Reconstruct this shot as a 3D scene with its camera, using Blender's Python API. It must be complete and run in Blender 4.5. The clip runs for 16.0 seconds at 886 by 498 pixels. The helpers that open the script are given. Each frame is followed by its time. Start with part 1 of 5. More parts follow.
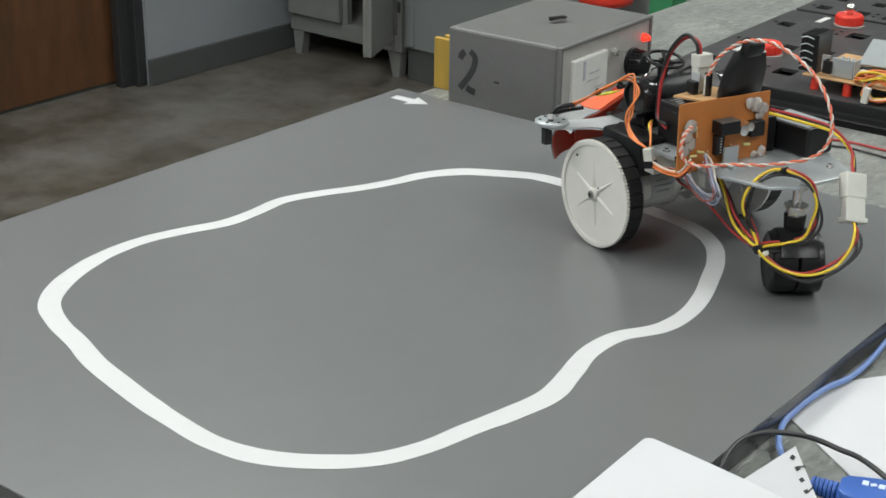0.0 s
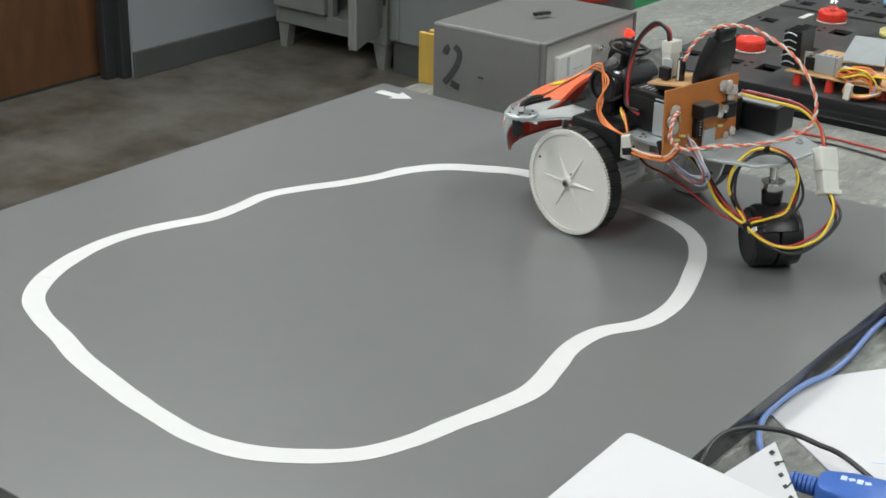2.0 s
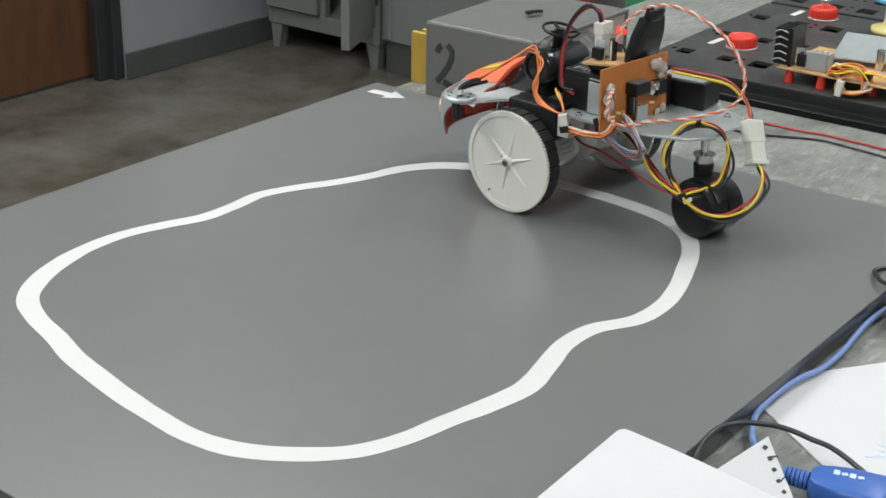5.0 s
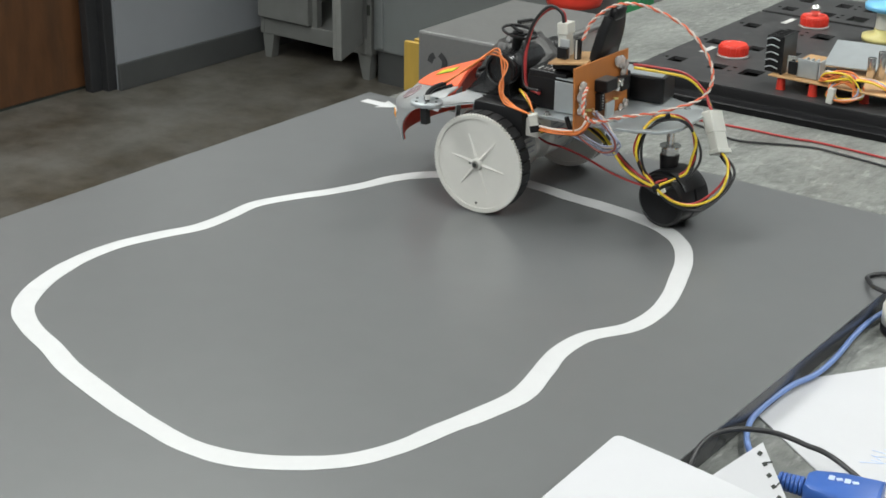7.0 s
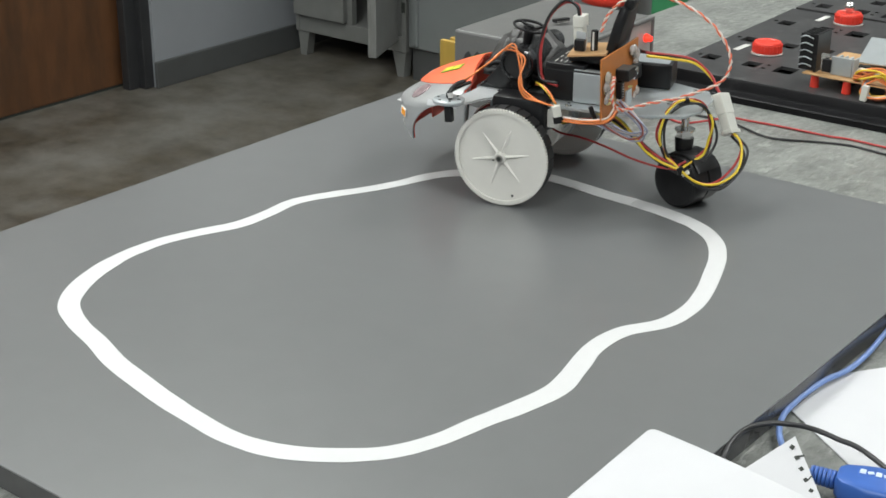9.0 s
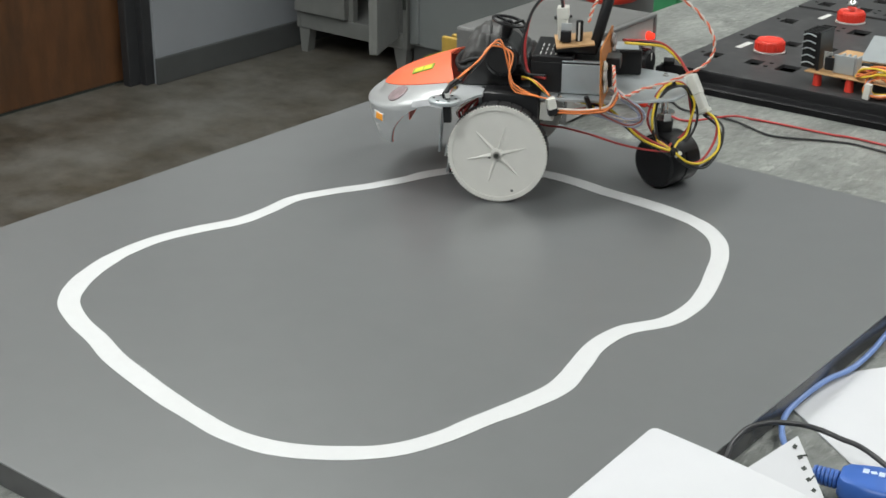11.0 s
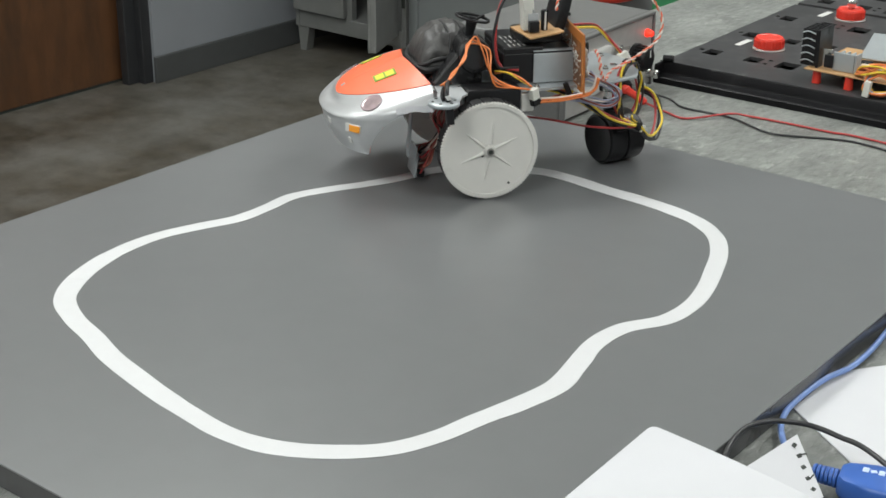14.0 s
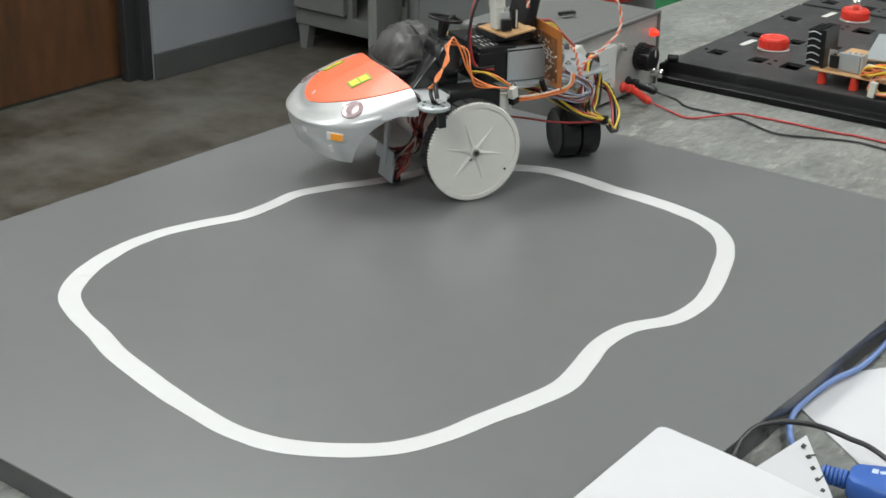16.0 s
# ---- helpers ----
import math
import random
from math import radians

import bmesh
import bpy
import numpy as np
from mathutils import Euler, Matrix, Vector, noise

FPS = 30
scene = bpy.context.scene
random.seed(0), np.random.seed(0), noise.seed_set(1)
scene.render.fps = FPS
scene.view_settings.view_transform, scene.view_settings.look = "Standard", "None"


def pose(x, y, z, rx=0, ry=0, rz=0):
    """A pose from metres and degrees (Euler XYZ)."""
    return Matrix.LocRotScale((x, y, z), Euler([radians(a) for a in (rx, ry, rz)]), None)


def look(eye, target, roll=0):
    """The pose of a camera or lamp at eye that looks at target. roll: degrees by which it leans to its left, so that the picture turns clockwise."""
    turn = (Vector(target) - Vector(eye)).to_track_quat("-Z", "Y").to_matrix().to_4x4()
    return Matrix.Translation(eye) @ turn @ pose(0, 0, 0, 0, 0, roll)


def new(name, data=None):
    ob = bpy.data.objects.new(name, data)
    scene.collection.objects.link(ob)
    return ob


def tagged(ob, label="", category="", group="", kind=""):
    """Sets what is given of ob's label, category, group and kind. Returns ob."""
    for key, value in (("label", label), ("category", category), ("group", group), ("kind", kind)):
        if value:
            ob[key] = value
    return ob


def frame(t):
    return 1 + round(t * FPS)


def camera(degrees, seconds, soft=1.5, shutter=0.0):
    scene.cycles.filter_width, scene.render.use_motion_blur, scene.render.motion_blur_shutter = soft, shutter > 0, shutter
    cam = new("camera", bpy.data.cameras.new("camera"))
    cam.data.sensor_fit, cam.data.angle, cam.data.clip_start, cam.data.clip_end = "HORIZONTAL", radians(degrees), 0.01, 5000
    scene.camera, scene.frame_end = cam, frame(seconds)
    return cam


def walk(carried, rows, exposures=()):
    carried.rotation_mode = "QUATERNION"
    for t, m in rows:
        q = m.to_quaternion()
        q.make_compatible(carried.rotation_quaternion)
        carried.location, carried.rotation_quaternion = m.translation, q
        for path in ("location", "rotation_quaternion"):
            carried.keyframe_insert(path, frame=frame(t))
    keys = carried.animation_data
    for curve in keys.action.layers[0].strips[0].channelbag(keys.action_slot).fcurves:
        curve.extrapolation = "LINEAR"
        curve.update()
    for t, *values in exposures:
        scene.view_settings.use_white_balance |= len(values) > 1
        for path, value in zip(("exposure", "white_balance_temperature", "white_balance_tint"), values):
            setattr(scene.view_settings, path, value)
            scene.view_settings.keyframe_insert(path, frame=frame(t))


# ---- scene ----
B = 0.757          # height of the board's top over the floor
BENCH = B - 0.019  # height of the bench top

cam = camera(33.15, 16.0, soft=1.6)
walk(cam, [
    (0, look((0.9909, -1.1784, B + 0.4571), (0.1347, -0.0910, B -0.1212), 0.87)),
    (0.5, look((0.9963, -1.1800, B + 0.4595), (0.1400, -0.0979, B -0.1285), 0.55)),
    (1, look((0.9961, -1.1772, B + 0.4587), (0.1466, -0.0907, B -0.1312), 0.85)),
    (1.5, look((0.9943, -1.1788, B + 0.4593), (0.1494, -0.0866, B -0.1266), 1.14)),
    (2, look((0.9943, -1.1808, B + 0.4612), (0.1518, -0.0864, B -0.1239), 1.26)),
    (2.5, look((0.9930, -1.1796, B + 0.4581), (0.1485, -0.0902, B -0.1336), 1.16)),
    (3, look((0.9946, -1.1817, B + 0.4606), (0.1569, -0.0844, B -0.1260), 1.10)),
    (3.5, look((0.9938, -1.1831, B + 0.4567), (0.1595, -0.0831, B -0.1300), 1.20)),
    (4, look((0.9962, -1.1826, B + 0.4583), (0.1605, -0.0838, B -0.1282), 1.11)),
    (6.5, look((0.9969, -1.1843, B + 0.4623), (0.1606, -0.0829, B -0.1185), 0.85)),
    (7, look((0.9973, -1.1859, B + 0.4615), (0.1630, -0.0804, B -0.1147), 0.80)),
    (7.5, look((0.9987, -1.1862, B + 0.4627), (0.1585, -0.0890, B -0.1205), 0.57)),
    (8, look((0.9961, -1.1868, B + 0.4610), (0.1447, -0.0991, B -0.1239), 0.40)),
    (8.5, look((1.0014, -1.1968, B + 0.4671), (0.1397, -0.1139, B -0.1116), 0.36)),
    (9, look((1.0057, -1.2008, B + 0.4691), (0.1457, -0.1173, B -0.1110), 0.27)),
    (11.5, look((1.0021, -1.1980, B + 0.4671), (0.1425, -0.1156, B -0.1155), 0.49)),
    (12, look((1.0030, -1.1978, B + 0.4659), (0.1415, -0.1161, B -0.1153), 0.45)),
    (12.5, look((0.9998, -1.1976, B + 0.4625), (0.1367, -0.1161, B -0.1167), 0.43)),
    (13, look((1.0001, -1.1986, B + 0.4658), (0.1395, -0.1172, B -0.1171), 0.65)),
    (13.5, look((1.0001, -1.1958, B + 0.4660), (0.1395, -0.1150, B -0.1181), 0.55)),
    (14, look((1.0007, -1.1942, B + 0.4647), (0.1420, -0.1115, B -0.1187), 0.45)),
    (14.5, look((0.9986, -1.1914, B + 0.4656), (0.1403, -0.1071, B -0.1154), 0.51)),
    (15, look((0.9973, -1.1890, B + 0.4652), (0.1367, -0.1080, B -0.1186), 0.40)),
    (15.5, look((0.9943, -1.1914, B + 0.4638), (0.1347, -0.1111, B -0.1227), 0.75)),
    (16, look((0.9927, -1.1959, B + 0.4623), (0.1368, -0.1113, B -0.1218), 0.84)),
], [(0, -0.05), (1.5, 0), (8, 0.02), (9, 0.12), (11.5, -0.02), (12.5, -0.02), (16, -0.03)])

# ---- world and lights ----
world = bpy.data.worlds.new("world")
scene.world = world
world.use_nodes = True
sky = world.node_tree.nodes.new("ShaderNodeTexSky")
sky.sky_type, sky.sun_disc, sky.sun_elevation, sky.sun_rotation = "NISHITA", False, radians(35), radians(120)
world.node_tree.links.new(sky.outputs[0], world.node_tree.nodes["Background"].inputs[0])
world.node_tree.nodes["Background"].inputs[1].default_value = 0.08
CEILING = 2.75
LAMPS = [(-0.8, 0.1), (-1.4, -1.6), (0.9, 1.6), (0.6, -2.3), (2.3, -0.6)]
for lx, ly in LAMPS:
    lamp = bpy.data.lights.new("ceiling_tube_light", "AREA")
    lamp.shape, lamp.size, lamp.size_y, lamp.energy, lamp.color = "RECTANGLE", 0.5, 1.15, 29.5, (0.955, 0.987, 0.962)
    new("ceiling_tube_light", lamp).matrix_world = pose(lx, ly, CEILING - 0.075)


# ---- materials ----
def mat(name, colour, rough=0.5, metal=0.0, vary=0.08, scale=40, bump=0.0, spots=0.0, stain=None, coat=0.0, spec=0.5, trans=0.0, stretch=None, rvar=0.08, glow=0.0):
    """A node material: colour varied at two scales, with optional stains and relief; scale is in cells per metre."""
    m = bpy.data.materials.new(name)
    m.use_nodes = True
    n, l = m.node_tree.nodes, m.node_tree.links
    b = n["Principled BSDF"]
    tc = n.new("ShaderNodeTexCoord")
    mp = n.new("ShaderNodeMapping")
    l.new(tc.outputs["Object"], mp.inputs[0])
    if stretch:
        mp.inputs["Scale"].default_value = stretch
    fine, large = n.new("ShaderNodeTexNoise"), n.new("ShaderNodeTexNoise")
    for t, s, d in ((fine, scale, 6), (large, scale / 9, 4)):
        t.inputs["Scale"].default_value, t.inputs["Detail"].default_value = s, d
        l.new(mp.outputs[0], t.inputs["Vector"])
    add = n.new("ShaderNodeMath")
    add.operation = "ADD"
    l.new(fine.outputs[0], add.inputs[0]), l.new(large.outputs[0], add.inputs[1])
    ramp = n.new("ShaderNodeMapRange")
    ramp.inputs["From Min"].default_value, ramp.inputs["From Max"].default_value = 0.65, 1.35
    ramp.inputs["To Min"].default_value, ramp.inputs["To Max"].default_value = 1 - vary, 1 + vary
    l.new(add.outputs[0], ramp.inputs[0])
    mul = n.new("ShaderNodeMix")
    mul.data_type, mul.blend_type = "RGBA", "MULTIPLY"
    mul.inputs[0].default_value = 1.0
    mul.inputs[6].default_value = (*colour, 1)
    l.new(ramp.outputs[0], mul.inputs[7])
    out = mul.outputs[2]
    if stain:
        sn = n.new("ShaderNodeTexNoise")
        sn.inputs["Scale"].default_value, sn.inputs["Detail"].default_value, sn.inputs["Roughness"].default_value = stain[1], 8, 0.65
        l.new(mp.outputs[0], sn.inputs["Vector"])
        sr = n.new("ShaderNodeMapRange")
        sr.inputs["From Min"].default_value, sr.inputs["From Max"].default_value = stain[2], stain[2] + (stain[4] if len(stain) > 4 else 0.16)
        sr.inputs["To Max"].default_value = stain[3]
        l.new(sn.outputs[0], sr.inputs[0])
        mx = n.new("ShaderNodeMix")
        mx.data_type = "RGBA"
        l.new(sr.outputs[0], mx.inputs[0]), l.new(out, mx.inputs[6])
        mx.inputs[7].default_value = (*stain[0], 1)
        out = mx.outputs[2]
    l.new(out, b.inputs["Base Color"])
    rr = n.new("ShaderNodeMapRange")
    rr.inputs["To Min"].default_value, rr.inputs["To Max"].default_value = max(rough - rvar, 0.02), min(rough + rvar, 1)
    l.new(large.outputs[0], rr.inputs[0]), l.new(rr.outputs[0], b.inputs["Roughness"])
    b.inputs["Metallic"].default_value, b.inputs["Coat Weight"].default_value = metal, coat
    b.inputs["Specular IOR Level"].default_value, b.inputs["Transmission Weight"].default_value = spec, trans
    if bump:
        bp = n.new("ShaderNodeBump")
        bp.inputs["Strength"].default_value, bp.inputs["Distance"].default_value = bump, 0.002
        l.new(fine.outputs[0], bp.inputs["Height"]), l.new(bp.outputs[0], b.inputs["Normal"])
    if glow:
        b.inputs["Emission Color"].default_value, b.inputs["Emission Strength"].default_value = (*colour, 1), glow
    return m


M = dict(
    board=mat("grey_laminate", (0.139, 0.143, 0.146), 0.29, vary=0.05, scale=30, spec=0.95, rvar=0.02),
    board_edge=mat("dark_board_edge", (0.06, 0.06, 0.062), 0.22, vary=0.2, scale=60),
    tape=mat("white_tape", (0.55, 0.555, 0.56), 0.55, vary=0.02, scale=120),
    bench=mat("worn_bench_stone", (0.195, 0.203, 0.19), 0.4, vary=0.4, scale=170, bump=0.9, stain=((0.36, 0.37, 0.345), 90, 0.56, 0.7, 0.1), stretch=(1, 0.45, 1)),
    bench_side=mat("bench_wood", (0.2, 0.13, 0.08), 0.5, vary=0.2, scale=30),
    floor=mat("stained_concrete", (0.080, 0.070, 0.052), 0.42, vary=0.5, scale=22, bump=0.08, rvar=0.12, stain=((0.205, 0.2, 0.184), 4.5, 0.38, 0.8, 0.3)),
    wall=mat("painted_wall", (0.255, 0.27, 0.288), 0.45, vary=0.05, scale=8, bump=0.05),
    base=mat("grey_vinyl_base", (0.074, 0.078, 0.078), 0.4, vary=0.12, scale=16),
    ceiling=mat("ceiling_paint", (0.75, 0.75, 0.73), 0.8, vary=0.04, scale=10),
    door=mat("brown_door_veneer", (0.103, 0.046, 0.02), 0.4, vary=0.3, scale=14, stretch=(1, 2.2, 0.6), stain=((0.042, 0.026, 0.016), 6, 0.46, 0.7, 0.25)),
    jamb=mat("black_door_frame", (0.026, 0.027, 0.029), 0.35, vary=0.1, scale=20),
    locker=mat("grey_locker_paint", (0.185, 0.19, 0.182), 0.4, vary=0.12, scale=18),
    cabinet=mat("cabinet_paint", (0.19, 0.205, 0.205), 0.42, vary=0.06, scale=12),
    # near-black: painted shade for gaps and holes, also plinth and tray floor
    dark=mat("painted_shade_and_base", (0.03, 0.035, 0.03), 0.7, vary=0.2, scale=10),
    steel_box=mat("hammered_grey_paint", (0.135, 0.135, 0.132), 0.42, vary=0.08, scale=300, bump=0.06, stain=((0.3, 0.3, 0.29), 40, 0.66, 0.5)),
    panel=mat("brushed_panel", (0.46, 0.45, 0.43), 0.42, metal=0.35, vary=0.08, scale=90),
    stencil=mat("black_stencil_ink", (0.03, 0.03, 0.032), 0.6, vary=0.3, scale=200),
    black=mat("black_plastic", (0.010, 0.010, 0.011), 0.36, vary=0.2, scale=90, bump=0.05, spec=0.32),
    black_gloss=mat("shiny_black_plastic", (0.015, 0.015, 0.016), 0.2, vary=0.15, scale=60),
    rubber=mat("black_rubber", (0.016, 0.016, 0.017), 0.55, vary=0.25, scale=120, bump=0.15, spec=0.35),
    tray=mat("dusty_black_tray", (0.042, 0.042, 0.043), 0.45, vary=0.3, scale=60, bump=0.06, stain=((0.12, 0.12, 0.118), 35, 0.56, 0.5)),
    tray_wall=mat("black_tray_flange", (0.008, 0.008, 0.009), 0.46, spec=0.15, vary=0.3, scale=40, bump=0.04, stain=((0.05, 0.05, 0.05), 18, 0.6, 0.4)),
    white_plastic=mat("white_plastic", (0.66, 0.65, 0.61), 0.42, vary=0.04, scale=60, stain=((0.55, 0.53, 0.48), 40, 0.62, 0.5)),
    nylon=mat("milky_nylon", (0.72, 0.72, 0.66), 0.35, vary=0.05, scale=90, trans=0.12),
    label=mat("white_label", (0.58, 0.58, 0.56), 0.5, vary=0.06, scale=90),
    paper=mat("white_paper", (0.55, 0.555, 0.575), 0.7, vary=0.025, scale=25),
    yellow_wood=mat("yellow_block", (0.42, 0.27, 0.045), 0.55, vary=0.15, scale=40, stretch=(3, 3, 0.4)),
    alu=mat("aluminium_sheet", (0.45, 0.485, 0.5), 0.38, metal=0.55, vary=0.06, scale=80),
    alu_matt=mat("silver_paint", (0.5, 0.52, 0.53), 0.42, metal=0.35, vary=0.05, scale=160),
    chrome=mat("bright_steel", (0.7, 0.69, 0.67), 0.2, metal=1.0, vary=0.06, scale=90),
    orange_body=mat("fluorescent_orange_paint", (0.92, 0.15, 0.06), 0.48, vary=0.04, scale=80, coat=0.12),
    red_shell=mat("red_inner_shell", (0.72, 0.1, 0.06), 0.4, vary=0.1, scale=60),
    sticker=mat("yellow_green_sticker", (0.66, 0.62, 0.04), 0.45, vary=0.1, scale=90),
    sticker_green=mat("green_ink", (0.2, 0.36, 0.05), 0.45, vary=0.1, scale=90),
    amber=mat("amber_lens", (0.85, 0.33, 0.03), 0.2, vary=0.08, scale=60),
    lens=mat("headlight_lens", (0.35, 0.27, 0.28), 0.15, metal=0.2, vary=0.3, scale=160),
    pcb=mat("brown_phenolic_board", (0.43, 0.15, 0.033), 0.45, vary=0.1, scale=70),
    pcb_pale=mat("pale_phenolic_board", (0.5, 0.3, 0.14), 0.5, vary=0.1, scale=70),
    solder=mat("solder", (0.66, 0.65, 0.62), 0.3, metal=0.8, vary=0.1, scale=200),
    glue=mat("hot_glue", (0.78, 0.72, 0.68), 0.22, vary=0.06, scale=80, trans=0.6),
    red_plastic=mat("red_plastic", (0.74, 0.05, 0.03), 0.35, vary=0.06, scale=60),
    w_red=mat("red_wire", (0.42, 0.04, 0.04), 0.4, vary=0.06, scale=90),
    w_black=mat("black_wire", (0.022, 0.022, 0.024), 0.4, vary=0.1, scale=90),
    w_yellow=mat("yellow_wire", (0.78, 0.56, 0.04), 0.4, vary=0.06, scale=90),
    w_orange=mat("orange_wire", (0.75, 0.22, 0.06), 0.4, vary=0.06, scale=90),
    w_white=mat("white_wire", (0.66, 0.58, 0.52), 0.4, vary=0.05, scale=90),
    w_salmon=mat("salmon_wire", (0.72, 0.15, 0.075), 0.4, vary=0.06, scale=90),
    motor_can=mat("bright_motor_can", (0.76, 0.74, 0.7), 0.3, metal=0.45, vary=0.1, scale=120, stain=((0.35, 0.33, 0.3), 70, 0.6, 0.4)),
    dull_steel=mat("dull_steel", (0.3, 0.29, 0.27), 0.38, metal=0.9, vary=0.15, scale=200),
    w_grey=mat("grey_blue_wire", (0.3, 0.32, 0.42), 0.4, vary=0.08, scale=90),
    w_brown=mat("dark_red_wire", (0.24, 0.06, 0.04), 0.45, vary=0.1, scale=90),
    blue_cable=mat("blue_cable", (0.17, 0.27, 0.56), 0.4, vary=0.06, scale=60),
    blue_plug=mat("blue_moulded_plug", (0.04, 0.12, 0.42), 0.4, vary=0.1, scale=50),
    pale_blue=mat("pale_blue_plastic", (0.2, 0.55, 0.85), 0.4, vary=0.06, scale=50),
    pale_yellow=mat("pale_yellow_plastic", (0.7, 0.62, 0.25), 0.4, vary=0.06, scale=50),
    green=mat("green_paint", (0.03, 0.2, 0.08), 0.5, vary=0.1, scale=30),
    red_led=mat("glowing_red_led", (1.0, 0.04, 0.02), 0.2, vary=0.0, glow=1.3),
    tube=mat("lamp_diffuser", (0.95, 0.95, 0.92), 0.5, vary=0.0, glow=4.0),
    ink=mat("faded_print", (0.35, 0.36, 0.4), 0.7, vary=0.2, scale=90),
    print_blue=mat("pale_blue_print", (0.55, 0.65, 0.85), 0.5, vary=0.2, scale=90),
)


# ---- mesh helpers ----
def add_box(bm, size, at=(0, 0, 0), rot=(0, 0, 0), bevel=0.0, seg=2):
    v = bmesh.ops.create_cube(bm, size=1.0)["verts"]
    bmesh.ops.scale(bm, verts=v, vec=size)
    if bevel:
        e = list({e for x in v for e in x.link_edges})
        r = bmesh.ops.bevel(bm, geom=e, offset=bevel, segments=seg, profile=0.5, affect="EDGES")
        v = list({x for f in r["faces"] for x in f.verts} | {x for x in v if x.is_valid})
    bmesh.ops.transform(bm, matrix=pose(*at, *rot), verts=v)
    return v


def add_cyl(bm, r1, r2, h, at=(0, 0, 0), rot=(0, 0, 0), seg=24, bevel=0.0):
    """A cylinder or cone along its own z, centred at the place."""
    v = bmesh.ops.create_cone(bm, cap_ends=True, segments=seg, radius1=r1, radius2=r2, depth=h)["verts"]
    if bevel:
        e = [e for e in {e for x in v for e in x.link_edges} if len(e.link_faces) == 2 and any(len(f.verts) > 4 for f in e.link_faces)]
        r = bmesh.ops.bevel(bm, geom=e, offset=bevel, segments=2, profile=0.5, affect="EDGES")
        v = list({x for f in r["faces"] for x in f.verts} | {x for x in v if x.is_valid})
    bmesh.ops.transform(bm, matrix=pose(*at, *rot), verts=v)
    return v


def add_prism(bm, outline, depth, m, bevel=0.0):
    """A plate with the outline (x, y), of that depth along z, at the pose m."""
    low = [bm.verts.new((x, y, 0)) for x, y in outline]
    high = [bm.verts.new((x, y, depth)) for x, y in outline]
    n = len(low)
    faces = [bm.faces.new(low[::-1]), bm.faces.new(high)]
    faces += [bm.faces.new((low[i], low[(i + 1) % n], high[(i + 1) % n], high[i])) for i in range(n)]
    v = low + high
    if bevel:
        e = [e for f in faces[:2] for e in f.edges]
        r = bmesh.ops.bevel(bm, geom=e, offset=bevel, segments=2, profile=0.5, affect="EDGES")
        v = list({x for f in r["faces"] for x in f.verts} | {x for x in v if x.is_valid})
    bmesh.ops.transform(bm, matrix=m, verts=v)
    return v


def smooth_path(points, steps=6, closed=False):
    p = [Vector(q) for q in points]
    n = len(p)
    out = []
    for i in range(n if closed else n - 1):
        a, b = p[i], p[(i + 1) % n]
        before = p[i - 1] if closed or i else a * 2 - b
        after = p[(i + 2) % n] if closed or i + 2 < n else b * 2 - a
        for k in range(steps):
            t = k / steps
            out.append(0.5 * (2 * a + (b - before) * t + (2 * before - 5 * a + 4 * b - after) * t ** 2 + (3 * a - before - 3 * b + after) * t ** 3))
    return out if closed else out + [p[-1]]


def add_wire(bm, points, radius, seg=7, steps=6, closed=False):
    """A round cable swept along a smooth path."""
    path = smooth_path(points, steps, closed)
    n, rings, side = len(path), [], None
    for i, p in enumerate(path):
        d = path[(i + 1) % n] - path[i - 1] if closed or 0 < i < n - 1 else (path[1] - p if i == 0 else p - path[i - 1])
        d = d.normalized() if d.length > 1e-9 else Vector((1, 0, 0))
        if side is None:
            side = d.orthogonal().normalized()
        side = (side - d * side.dot(d)).normalized()
        up = d.cross(side)
        rings.append([bm.verts.new(p + (side * math.cos(a) + up * math.sin(a)) * radius) for a in (math.tau * k / seg for k in range(seg))])
    for i in range(n if closed else n - 1):
        a, b = rings[i], rings[(i + 1) % n]
        for k in range(seg):
            bm.faces.new((a[k], a[(k + 1) % seg], b[(k + 1) % seg], b[k])).smooth = True
    if not closed:
        bm.faces.new(rings[0][::-1]), bm.faces.new(rings[-1])


def add_ribbon(bm, points, width, thick, steps=6, closed=False, wobble=0.0):
    """A flat strip in the xy plane along a smooth path; its base is at the path's height."""
    path = smooth_path(points, steps, closed)
    n, rows = len(path), []
    for i, p in enumerate(path):
        d = path[(i + 1) % n] - path[i - 1] if closed or 0 < i < n - 1 else (path[1] - p if i == 0 else p - path[i - 1])
        s = Vector((-d.y, d.x, 0)).normalized()
        w = (width(p) if callable(width) else width) / 2 * (1 + wobble * noise.noise(p * 14))
        rows.append([bm.verts.new(p + s * w), bm.verts.new(p - s * w), bm.verts.new(p - s * w + Vector((0, 0, thick))), bm.verts.new(p + s * w + Vector((0, 0, thick)))])
    for i in range(n if closed else n - 1):
        a, b = rows[i], rows[(i + 1) % n]
        for k in range(4):
            bm.faces.new((a[k], a[(k + 1) % 4], b[(k + 1) % 4], b[k]))
    if not closed:
        bm.faces.new(rows[0]), bm.faces.new(rows[-1][::-1])


def add_lathe(bm, profile, m, seg=32):
    """A turned body: profile is (radius, height) from bottom to top, about z, at the pose m."""
    rings = [[bm.verts.new(m @ Vector((r * math.cos(a), r * math.sin(a), z))) for a in (math.tau * k / seg for k in range(seg))] for r, z in profile]
    for a, b in zip(rings, rings[1:]):
        for k in range(seg):
            bm.faces.new((a[k], a[(k + 1) % seg], b[(k + 1) % seg], b[k])).smooth = True
    bm.faces.new(rings[0][::-1]), bm.faces.new(rings[-1])


